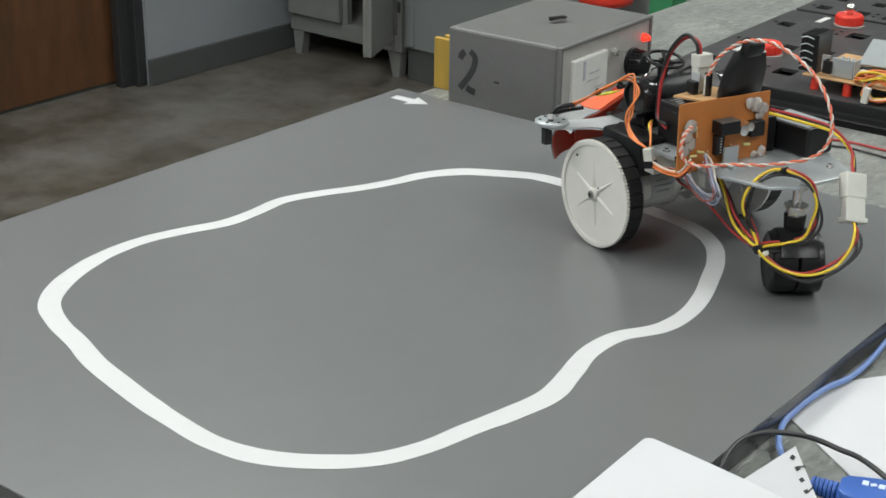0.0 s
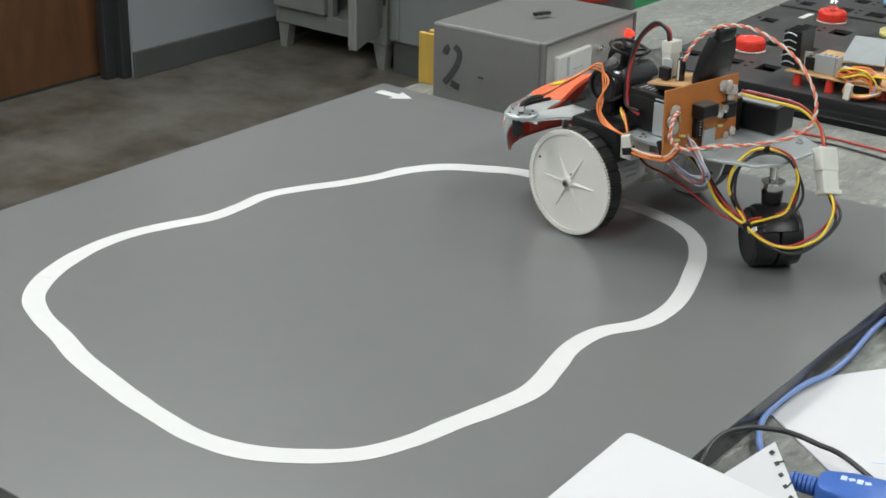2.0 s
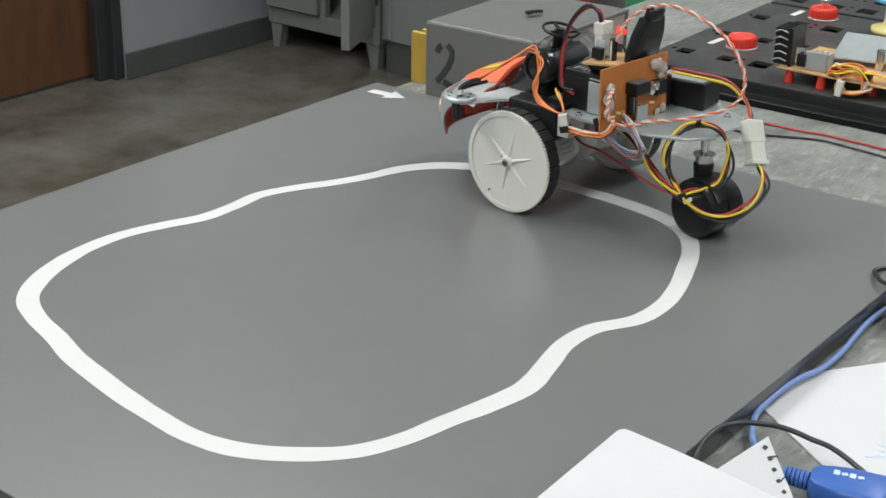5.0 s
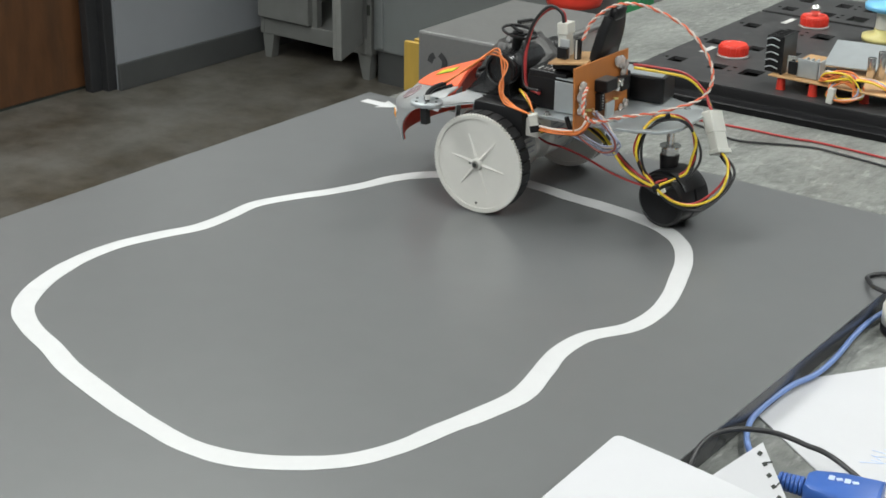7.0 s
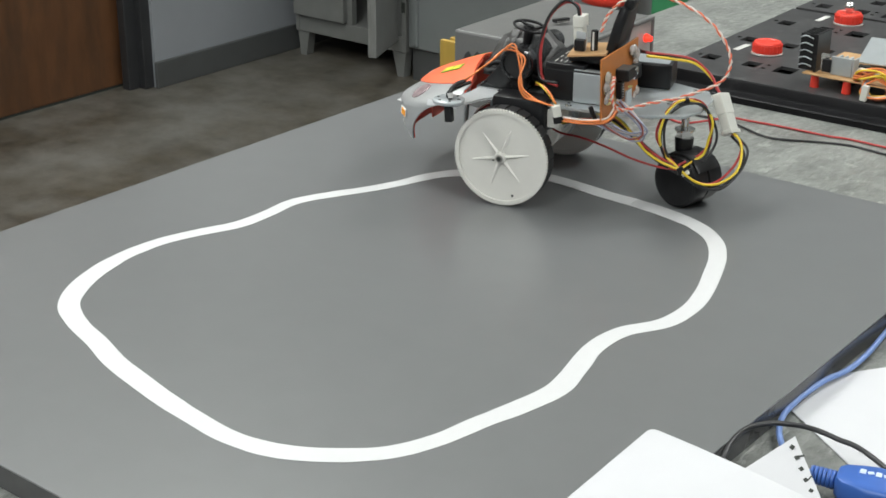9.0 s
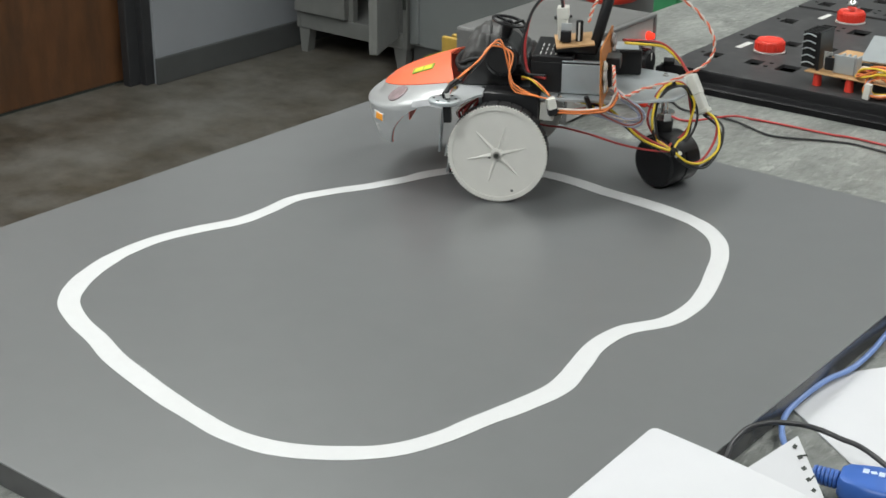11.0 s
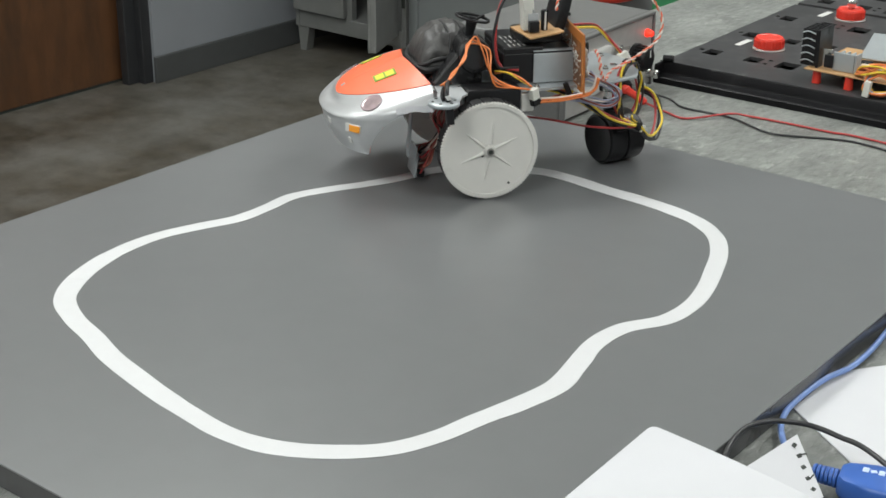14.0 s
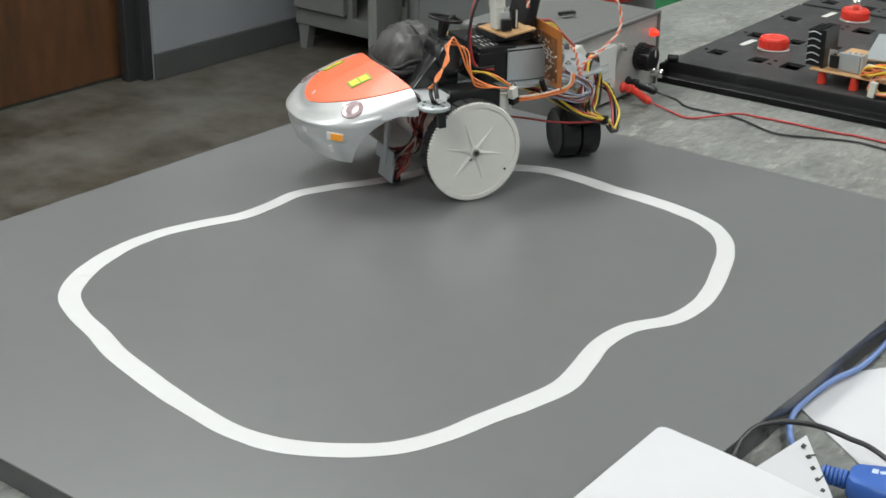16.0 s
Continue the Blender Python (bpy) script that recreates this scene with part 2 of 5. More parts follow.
def part(name, bm, material, parent=None, label="", at=None, smooth=0):
    """Links a bmesh as one mesh object, under parent if one is given."""
    bmesh.ops.recalc_face_normals(bm, faces=bm.faces)
    me = bpy.data.meshes.new(name)
    bm.to_mesh(me)
    bm.free()
    me.materials.append(M[material] if isinstance(material, str) else material)
    if smooth:
        me.shade_smooth()
        me.set_sharp_from_angle(angle=radians(smooth))
    ob = new(name, me)
    ob.parent = parent
    if at is not None:
        ob.matrix_basis = at
    return tagged(ob, label)


def boxed(name, size, at, material, parent=None, label="", rot=(0, 0, 0), bevel=0.0, smooth=0):
    bm = bmesh.new()
    add_box(bm, size, at, rot, bevel)
    return part(name, bm, material, parent, label, smooth=smooth)


def cylinder(name, r, h, at, material, parent=None, label="", rot=(0, 0, 0), r2=None, seg=24, bevel=0.0):
    bm = bmesh.new()
    add_cyl(bm, r, r if r2 is None else r2, h, at, rot, seg, bevel)
    return part(name, bm, material, parent, label, smooth=40)


def wired(name, points, radius, material, parent=None, label="", seg=7, closed=False, steps=6):
    bm = bmesh.new()
    add_wire(bm, points, radius, seg, steps, closed)
    return part(name, bm, material, parent, label)


def thing(name, label, category, at, group=""):
    """An Empty at a thing's base, which parents its parts."""
    ob = new(name)
    ob.empty_display_size = 0.02
    ob.matrix_basis = at
    return tagged(ob, label, category, group)


def structure(ob, label=""):
    return tagged(ob, label, kind="structure")


# ---- the room ----
structure(boxed("floor", (6.2, 6.2, 0.1), (0.5, -0.3, -0.05), "floor"), "stained grey-brown polished concrete floor")
structure(boxed("ceiling", (6.2, 6.2, 0.1), (0.5, -0.3, CEILING + 0.05), "ceiling"), "plain white ceiling")
structure(boxed("wall_west", (0.2, 1.2, CEILING), (-2.29, 2.105, CEILING / 2), "wall"), "pale blue-grey painted wall")
structure(boxed("wall_west_lintel", (0.2, 0.98, CEILING - 2.08), (-2.29, 1.015, CEILING / 2 + 1.04), "wall"), "pale wall over the door")
structure(boxed("wall_west_far", (0.2, 3.7, CEILING), (-2.29, -1.325, CEILING / 2), "wall"), "pale blue-grey painted wall")
structure(boxed("wall_north", (6.2, 0.2, CEILING), (0.5, 2.6, CEILING / 2), "wall"), "pale grey painted wall")
structure(boxed("wall_east", (0.2, 6.0, CEILING), (3.5, -0.3, CEILING / 2), "wall"), "pale grey painted wall")
structure(boxed("wall_south", (6.2, 0.2, CEILING), (0.5, -3.3, CEILING / 2), "wall"), "pale grey painted wall")
# Unseen white panels, added only to brighten what the board reflects.
structure(boxed("reflector_upper_west", (0.01, 3.62, 1.4), (-2.184, -1.34, 2.04), "ceiling"), "added white reflector panel on the unseen upper wall")
structure(boxed("reflector_upper_west_end", (0.01, 0.92, 1.4), (-2.184, 1.99, 2.04), "ceiling"), "added white reflector panel on the unseen upper wall")
structure(boxed("reflector_upper_lintel", (0.01, 1.05, 0.58), (-2.184, 1.0, 2.45), "ceiling"), "added white reflector panel on the unseen upper wall")
structure(boxed("reflector_upper_north", (5.5, 0.01, 0.78), (0.55, 2.494, 2.36), "ceiling"), "added white reflector panel on the unseen upper wall")
structure(boxed("baseboard", (0.012, 0.99, 0.077), (-2.184, 1.995, 0.0385), "base", bevel=0.003), "dark grey vinyl baseboard")


def build_door():
    d = structure(thing("door_1", "brown wood-veneer door, closed", "door", pose(-2.3, 1.0, 0)), "brown wood-veneer door, closed")
    boxed("leaf", (0.045, 0.94, 2.05), (0, 0, 1.033), "door", d, bevel=0.002)
    # Dark strip fills the gap under the leaf as painted shade.
    boxed("threshold_shade", (0.04, 0.95, 0.008), (0, 0, 0.004), "dark", d)
    for y in (0.49, -0.49):
        bm = bmesh.new()
        add_box(bm, (0.12, 0.035, 2.1), (0.04, y, 1.05), bevel=0.003)
        add_box(bm, (0.03, 0.05, 2.1), (0.06, y - math.copysign(0.03, y), 1.05), bevel=0.003)
        part("jamb", bm, "jamb", d, "black painted steel jamb")
    boxed("head", (0.12, 1.0, 0.04), (0.04, 0, 2.1), "jamb", d)
    cylinder("door_knob", 0.027, 0.05, (0.06, -0.4, 1.0), "chrome", d, "steel knob", (0, 90, 0))


build_door()


def build_locker():
    """A steel locker on legs; one door closed, one ajar."""
    k = thing("locker", "pale grey steel locker on splayed legs, one door ajar", "locker", pose(-1.92, 2.03, 0))
    w, d, z0, h = 0.44, 0.4, 0.075, 1.75
    bm = bmesh.new()
    for x in (-w / 2 + 0.008, w / 2 - 0.008):
        add_box(bm, (0.016, d, h - z0), (x, d / 2, (h + z0) / 2), bevel=0.002)
    add_box(bm, (w - 0.032, 0.012, h - z0), (0, d - 0.006, (h + z0) / 2))
    add_box(bm, (w - 0.032, d - 0.012, 0.014), (0, d / 2 - 0.006, h - 0.007))
    add_box(bm, (w - 0.032, d - 0.012, 0.05), (0, d / 2 - 0.006, z0 + 0.025), bevel=0.003)
    add_box(bm, (0.022, 0.02, h - z0 - 0.06), (-0.0, 0.012, (h + z0) / 2 + 0.02))
    part("body", bm, "locker", k)
    # Dark sheet before the back panel: the opening's shade put into colour.
    boxed("inside", (0.19, 0.01, h - 0.2), (0.1, d - 0.03, h / 2 + 0.05), "dark", k, "dark sheet for the shade inside the locker")
    for x, y in ((-0.195, 0.02), (0.195, 0.02), (-0.195, d - 0.02), (0.195, d - 0.02)):
        bm = bmesh.new()
        s = math.copysign(1, x)
        add_prism(bm, [(-0.012, 0), (0.012, 0), (0.026 if s < 0 else 0.02, 0.078), (-0.02 if s < 0 else -0.03, 0.078)], 0.03, pose(x, y + 0.015, 0, 90, 0, 0))
        part("leg", bm, "locker", k)

    def leaf(ax, turn, hinge):
        m = pose(ax, -0.010, 0.112 if turn else 0.13, 0, 0, turn)
        bm = bmesh.new()
        s = 1 if hinge == "left" else -1
        add_box(bm, (0.205, 0.016, h - 0.16), (s * 0.1025, 0, (h - 0.16) / 2), bevel=0.003)
        for z in (0.006, h - 0.166):
            add_box(bm, (0.2, 0.01, 0.012), (s * 0.1025, 0.012, z), bevel=0.001)
        add_box(bm, (0.012, 0.01, h - 0.18), (s * 0.199, 0.012, (h - 0.16) / 2), bevel=0.001)
        for z in (0.08, 1.4):
            add_cyl(bm, 0.006, 0.006, 0.05, (0, 0.002, z), seg=10)
        part("door", bm, "locker", k, "folded steel door", at=m)
    leaf(-0.212, 0, "left")
    leaf(0.19, 113, "right")
    # Dark chips paint the shade of two slots; the stile is not cut.
    for z in (0.21, 1.45):
        boxed("hinge_slot_shade", (0.01, 0.004, 0.03), (0.212, -0.0012, z), "dark", k)


build_locker()


def build_cabinet():
    c = thing("storage_cabinet", "tall grey painted cabinet with a dark plinth", "cabinet", pose(-1.0, 2.03, 0))
    boxed("body", (1.38, 0.42, 1.9), (0, 0.21, 1.045), "cabinet", c, bevel=0.004)
    boxed("plinth", (1.36, 0.40, 0.095), (0, 0.208, 0.0475), "base", c, "dark plinth")
    boxed("stile", (0.02, 0.012, 1.88), (-0.66, -0.006, 1.045), "cabinet", c, bevel=0.002)


build_cabinet()


def build_extinguisher():
    e = thing("fire_extinguisher", "red fire extinguisher hung on the grey cabinet", "fire extinguisher", pose(-0.965, 1.945, 0.352))
    bm = bmesh.new()
    add_lathe(bm, [(0.05, 0), (0.068, 0.006), (0.072, 0.02), (0.072, 0.33), (0.06, 0.37), (0.025, 0.4), (0.02, 0.42)], Matrix(), 32)
    part("cylinder", bm, "red_plastic", e)
    cylinder("valve", 0.018, 0.05, (0, 0, 0.445), "black", e)
    boxed("bracket", (0.08, 0.012, 0.05), (0, 0.078, 0.25), "black", e)


build_extinguisher()


def build_post():
    p = thing("green_post", "green painted steel post by the bench", "post", pose(-0.335, 1.15, 0))
    boxed("shaft", (0.05, 0.05, 0.62), (0, 0, 0.31), "green", p, bevel=0.004)
    boxed("foot", (0.12, 0.12, 0.01), (0, 0, 0.005), "green", p, bevel=0.002)


build_post()


def build_luminaire(x, y):
    f = thing("ceiling_light", "white ceiling luminaire with glowing diffuser", "ceiling light", pose(x, y, CEILING), "ceiling lights")
    boxed("housing", (0.62, 1.26, 0.05), (0, 0, -0.026), "ceiling", f, bevel=0.004)
    boxed("diffuser", (0.54, 1.2, 0.012), (0, 0, -0.058), "tube", f)


for lx, ly in LAMPS:
    build_luminaire(lx, ly)


# ---- bench and board ----
def build_bench():
    b = thing("workbench", "long lab bench with a worn grey-green top", "workbench", pose(0, 0, 0))
    boxed("top", (1.9, 2.3, 0.04), (0.934, 0.12, BENCH - 0.02), "bench", b, bevel=0.004)
    boxed("carcass", (1.75, 2.1, BENCH - 0.14), (0.95, 0.12, (BENCH - 0.04 + 0.1) / 2), "bench_side", b, "brown wooden carcass")
    boxed("plinth", (1.65, 2.0, 0.1), (0.95, 0.12, 0.05), "dark", b)


build_bench()


def build_board():
    """The grey track board: a sheet with turned-down dark edges."""
    b = thing("track_board", "large grey laminate board with dark edges on the bench", "board", pose(0, 0, B))
    boxed("sheet", (0.6415, 0.757, 0.001), (0.3208, -0.3785, -0.0005), "board", b)
    for s, a in (((0.005, 0.755, 0.0177), (0.6386, -0.3785, -0.00995)), ((0.005, 0.755, 0.0177), (0.0035, -0.3785, -0.00995)),
                 ((0.629, 0.005, 0.0177), (0.321, -0.7535, -0.00995)), ((0.629, 0.005, 0.0177), (0.321, -0.0035, -0.00995))):
        boxed("edge", s, a, "board_edge", b, "dark turned-down edge", bevel=0.001)


build_board()

LOOP = [(0.141, -0.560), (0.162, -0.586), (0.193, -0.602), (0.226, -0.612), (0.259, -0.624), (0.293, -0.632), (0.327, -0.639), (0.361, -0.644),
        (0.396, -0.647), (0.430, -0.641), (0.460, -0.624), (0.486, -0.599), (0.500, -0.568), (0.507, -0.534), (0.515, -0.501), (0.520, -0.466),
        (0.513, -0.432), (0.505, -0.398), (0.507, -0.364), (0.523, -0.332), (0.525, -0.298), (0.518, -0.265), (0.506, -0.231), (0.493, -0.199),
        (0.474, -0.170), (0.447, -0.150), (0.413, -0.140), (0.379, -0.136), (0.344, -0.135), (0.310, -0.131), (0.274, -0.132), (0.243, -0.147),
        (0.214, -0.166), (0.194, -0.195), (0.184, -0.228), (0.171, -0.260), (0.155, -0.290), (0.142, -0.324), (0.144, -0.358), (0.143, -0.392),
        (0.131, -0.424), (0.121, -0.458), (0.120, -0.493), (0.127, -0.527)]
WIDTHS = [17.5, 16.5, 15.5, 15.8, 16.2, 16.5, 16.2, 15.0, 15.3, 16.7, 16.3, 15.0, 14.4, 15.2, 16.7, 17.0, 15.9, 14.7, 14.6, 14.5, 13.8, 14.0, 14.6, 14.3, 14.5, 16.2, 17.5, 17.5, 16.5, 16.2, 17.0, 17.5, 17.5, 15.7, 13.7, 13.2, 13.2, 13.2, 13.3, 14.4, 14.6, 14.1, 14.8, 16.8]  # of the tape at each of these, in millimetres
def tape_width(p):
    near = [1 / (1e-7 + (x - p.x) ** 2 + (y - p.y) ** 2) ** 2 for x, y in LOOP]
    return sum(a * b for a, b in zip(near, WIDTHS)) / sum(near) / 1000


line = thing("track_line", "wavy closed loop of white tape strips on the grey board", "tape line", pose(0, 0, B))
round_path = smooth_path([(x, y, 0.00005) for x, y in LOOP], 8, True)
for k, (first, last) in enumerate(((-3, 74), (72, 146), (144, 219), (217, 351))):
    bm = bmesh.new()
    add_ribbon(bm, [round_path[q % 352] + Vector((0, 0, 0.0001 * (k % 2))) for q in range(first, last + 1)], tape_width, 0.00025, 1, False, 0.03)
    part("tape_strip", bm, "tape", line)
bm = bmesh.new()
add_prism(bm, [(0.001, 0.0052), (0.024, 0.0056), (0.0225, 0.0138), (0.0445, 0.001), (0.0250, -0.0135), (0.0245, -0.0058), (0.0005, -0.0062)], 0.0003, Matrix())
tagged(part("arrow_mark", bm, "tape", None, "", pose(0.015, -0.0275, B + 0.0002, 0, 0, 2)), "small white tape arrow on the board", "arrow")


# ---- things on the bench ----
def build_supply():
    """The grey steel power supply with a stencilled 2 on its side; its own x runs along the stencilled side."""
    s = thing("power_supply", "grey steel power supply box with stencilled number 2", "power supply", pose(0.036, 0.038, BENCH, 0, 0, 1.5))
    w, d, h = 0.14, 0.185, 0.086
    boxed("case", (w - 0.003, d, h), ((w - 0.003) / 2, d / 2, h / 2), "steel_box", s, "grey hammered-paint steel case", bevel=0.003)
    boxed("front_panel", (0.003, d - 0.008, h - 0.008), (w - 0.0005, d / 2, h / 2), "panel", s, "pale brushed front panel", bevel=0.0008)
    for y in (0.002, d - 0.002):
        boxed("rim", (0.006, 0.004, h - 0.004), (w, y, h / 2), "steel_box", s, bevel=0.001)
    boxed("rim", (0.006, d, 0.004), (w, d / 2, h - 0.002), "steel_box", s, bevel=0.001)
    m = boxed("meter", (0.006, 0.066, 0.048), (w + 0.003, 0.054, 0.044), "label", s, "white analogue meter face", bevel=0.0015)
    for y, z, a, b in ((0.04, 0.055, 0.004, 0.02), (0.06, 0.05, 0.018, 0.0012), (0.058, 0.042, 0.024, 0.001), (0.07, 0.033, 0.012, 0.001)):
        boxed("marking", (0.0006, a, b), (w + 0.0064, y, z), "ink", m)
    cylinder("screw_head", 0.004, 0.004, (w + 0.007, 0.068, 0.026), "black", m, "", (0, 90, 0), seg=14)
    t = cylinder("toggle_base", 0.004, 0.006, (w + 0.004, 0.105, 0.061), "chrome", s, "steel toggle switch", (0, 90, 0), seg=12)
    cylinder("lever", 0.0015, 0.013, (w + 0.011, 0.105, 0.062), "chrome", t, "", (0, 75, 0), seg=8)
    k = thing("knob", "", "", Matrix())
    k.parent = s
    bm = bmesh.new()
    add_lathe(bm, [(0.0155, 0), (0.0155, 0.004), (0.0135, 0.005), (0.013, 0.016), (0.0115, 0.0185), (0.002, 0.019)], pose(w + 0.001, 0.145, 0.042, 0, 90, 0))
    for j in range(20):
        a = math.tau * j / 20
        add_box(bm, (0.012, 0.0014, 0.0014), (w + 0.01, 0.145 + 0.0135 * math.cos(a), 0.042 + 0.0135 * math.sin(a)))
    part("dial", bm, "black", k, "ribbed black knob", smooth=35)
    boxed("pointer", (0.001, 0.001, 0.008), (w + 0.0202, 0.146, 0.048), "label", k)
    bm = bmesh.new()
    add_lathe(bm, [(0.0048, 0), (0.0048, 0.002), (0.0038, 0.003), (0.0036, 0.006), (0.0026, 0.008), (0.0005, 0.0088)], pose(w + 0.001, 0.169, 0.064, 0, 90, 0), 16)
    part("indicator_lamp", bm, "red_led", s, "glowing red indicator lamp")
    for y, z, c in ((0.176, 0.017, "chrome"), (0.122, 0.018, "black"), (0.112, 0.014, "red_plastic")):
        bm = bmesh.new()
        add_lathe(bm, [(0.006, 0), (0.006, 0.003), (0.0042, 0.004), (0.0042, 0.008), (0.005, 0.009), (0.005, 0.014), (0.0015, 0.015)], pose(w, y, z, 0, 90, 0), 16)
        part("terminal", bm, c, s, "binding post")
    # Dark chip on the uncut case, painted shade of a small slot.
    boxed("slot_shade", (0.006, 0.0012, 0.0018), (0.064, -0.0002, 0.036), "dark", s)
    two = thing("stencil_digit", "", "", Matrix())
    two.parent = s
    for path, wd in ([[(0.0165, 0.0535), (0.019, 0.0595), (0.0225, 0.062)], 0.0068], [[(0.0295, 0.064), (0.0355, 0.058), (0.0345, 0.048), (0.028, 0.036), (0.0185, 0.024), (0.0165, 0.0215)], 0.0066],
                     [[(0.0255, 0.0232), (0.031, 0.0212), (0.0365, 0.0200)], 0.0074]):
        bm = bmesh.new()
        add_ribbon(bm, [(x, y, 0) for x, y in path], wd, 0.0003, 5)
        part("stencil_stroke", bm, "stencil", two, "black stencilled digit 2", at=pose(0, -0.0003, 0, 90, 0, 0))
    return s


build_supply()


def build_chip():
    c = thing("integrated_circuit", "small black DIP chip lying on the power supply", "chip", pose(0.1135, 0.129, BENCH + 0.0875, 0, 0, 68))
    boxed("package", (0.0195, 0.0064, 0.0034), (0, 0, 0.0032), "black", c, bevel=0.0005)
    for j in range(8):
        for y in (-0.0037, 0.0037):
            boxed("pin", (0.0009, 0.0008, 0.0036), (-0.0078 + j * 0.00223, y, 0.0018), "chrome", c)


build_chip()


def build_block(x, y, h, t):
    b = thing("yellow_board", "yellow painted wooden strip standing beside the power supply", "wooden strip", pose(x, y, BENCH), "yellow strips")
    boxed("strip", (0.045, t, h), (0.0225, 0, h / 2), "yellow_wood", b, bevel=0.0008)


build_block(-0.0155, 0.0815, 0.0575, 0.006)
build_block(-0.0085, 0.0905, 0.0592, 0.006)


def holed_plate(bm, x0, x1, y0, y1, top, thick, holes):
    """A plate with rectangular holes through it; holes are (x0, x1, y0, y1)."""
    xs = sorted({x0, x1, *(v for q in holes for v in q[:2])})
    ys = sorted({y0, y1, *(v for q in holes for v in q[2:])})
    open_ = lambda a, b: any(q[0] < a < q[1] and q[2] < b < q[3] for q in holes)
    vs = {}
    at = lambda x, y, z: vs.setdefault((x, y, z), bm.verts.new((x, y, z))) if (x, y, z) not in vs else vs[(x, y, z)]
    solid = {(i, j): not open_((xs[i] + xs[i + 1]) / 2, (ys[j] + ys[j + 1]) / 2) for i in range(len(xs) - 1) for j in range(len(ys) - 1)}
    for (i, j), on in solid.items():
        if not on:
            continue
        a, b, c, d = xs[i], xs[i + 1], ys[j], ys[j + 1]
        bm.faces.new([at(*q, top) for q in ((a, c), (b, c), (b, d), (a, d))])
        bm.faces.new([at(*q, top - thick) for q in ((a, d), (b, d), (b, c), (a, c))])
        for di, dj, p, q in ((-1, 0, (a, d), (a, c)), (1, 0, (b, c), (b, d)), (0, -1, (a, c), (b, c)), (0, 1, (b, d), (a, d))):
            if not solid.get((i + di, j + dj), False):
                bm.faces.new([at(*q, top), at(*p, top), at(*p, top - thick), at(*q, top - thick)])


def build_tray():
    """The black moulded tray with square slots."""
    t = thing("black_tray", "black moulded plastic tray with square slots", "tray", pose(0.1715, 0.2425, BENCH, 0, 0, 1.5))
    h, FRONT = 0.0222, 0.0145
    holes = []
    for y in (0.081, 0.182, 0.285, 0.401, 0.461):
        for bay in range(3):
            x = 0.0265 + bay * 0.171
            holes += [(x - 0.009, x + 0.009, y - 0.011, y + 0.011), (x + 0.043, x + 0.061, y - 0.011, y + 0.011), (x + 0.0825, x + 0.1055, y - 0.0135, y + 0.0135)]
            holes += [(x - 0.0185, x - 0.0135, y + 0.0005, y + 0.0065), (x + 0.067, x + 0.072, y + 0.006, y + 0.011), (x + 0.067, x + 0.072, y - 0.010, y - 0.005)]
    holes = [q for q in holes if q[1] < 0.51]
    bm = bmesh.new()
    holed_plate(bm, 0.0, 0.52, FRONT, 0.362, h, 0.004, [q for q in holes if q[3] < 0.35])
    part("deck", bm, "tray", t, "slotted black deck")
    bm = bmesh.new()
    holed_plate(bm, 0.0, 0.52, 0.372, 0.5, h, 0.004, [q for q in holes if q[2] > 0.38])
    part("deck", bm, "tray", t, "slotted black deck")
    boxed("groove", (0.52, 0.0096, 0.003), (0.26, 0.367, h - 0.006), "dark", t)
    bm = bmesh.new()
    add_prism(bm, [(0.0, h - 0.004), (0.0, h), (0.002, h + 0.0006), (0.0034, h - 0.001), (0.0036, h - 0.010), (0.005, 0.0098), (0.0125, 0.0072), (0.0155, 0.0078), (0.0172, 0.0066), (0.0176, 0), (0.0140, 0), (0.0125, 0.004), (0.002, 0.006)][::-1], 0.529, pose(0.525, FRONT - 0.0003, 0, 90, 0, -90))
    part("front_wall", bm, "tray_wall", t, "glossy black front flange", smooth=40)
    boxed("flange_end", (0.005, 0.019, h), (-0.0012, FRONT - 0.0085, h / 2), "tray_wall", t, "rounded flange end", bevel=0.002)
    boxed("side_wall", (0.004, 0.485, h - 0.004), (0.0022, 0.2625, (h - 0.004) / 2), "tray", t)
    boxed("back_wall", (0.51, 0.004, h - 0.004), (0.26, 0.498, (h - 0.004) / 2), "tray", t)
    boxed("under_sheet", (0.51, 0.475, 0.003), (0.26, 0.2575, 0.0015), "dark", t)
    cylinder("latch", 0.004, 0.012, (0.006, 0.012, h + 0.004), "black", t, "", (0, 90, 20), seg=12)


build_tray()


def build_button(x, y, ball):
    b = thing("push_button", "red round cap on clear base" + (" topped by a steel ball" if ball else " beside a small white label"), "button", pose(x, y, BENCH + 0.0224), "red buttons")
    bm = bmesh.new()
    add_lathe(bm, [(0.0165, 0.001), (0.0172, 0.003), (0.0168, 0.012), (0.0155, 0.0142), (0.012, 0.0146), (0.011, 0.0138), (0.0005, 0.0136)], Matrix(), 28)
    for j in range(28):
        a = math.tau * j / 28
        add_box(bm, (0.0012, 0.0014, 0.009), (0.0171 * math.cos(a), 0.0171 * math.sin(a), 0.007), (0, 0, math.degrees(a)))
    part("cap", bm, "red_plastic", b, "red plastic cap", smooth=35)
    bm = bmesh.new()
    add_lathe(bm, [(0.0195, 0), (0.019, 0.0014), (0.017, 0.002)], Matrix(), 28)
    part("base_ring", bm, "glue", b, "clear plastic base")
    if ball:
        bm = bmesh.new()
        add_lathe(bm, [(0.004, 0.0136), (0.004, 0.0165), (0.0055, 0.0185), (0.0072, 0.0225), (0.0055, 0.0265), (0.0005, 0.0285)], Matrix(), 18)
        part("steel_ball", bm, "chrome", b, "polished steel ball")


build_button(0.2387, 0.3806, False)
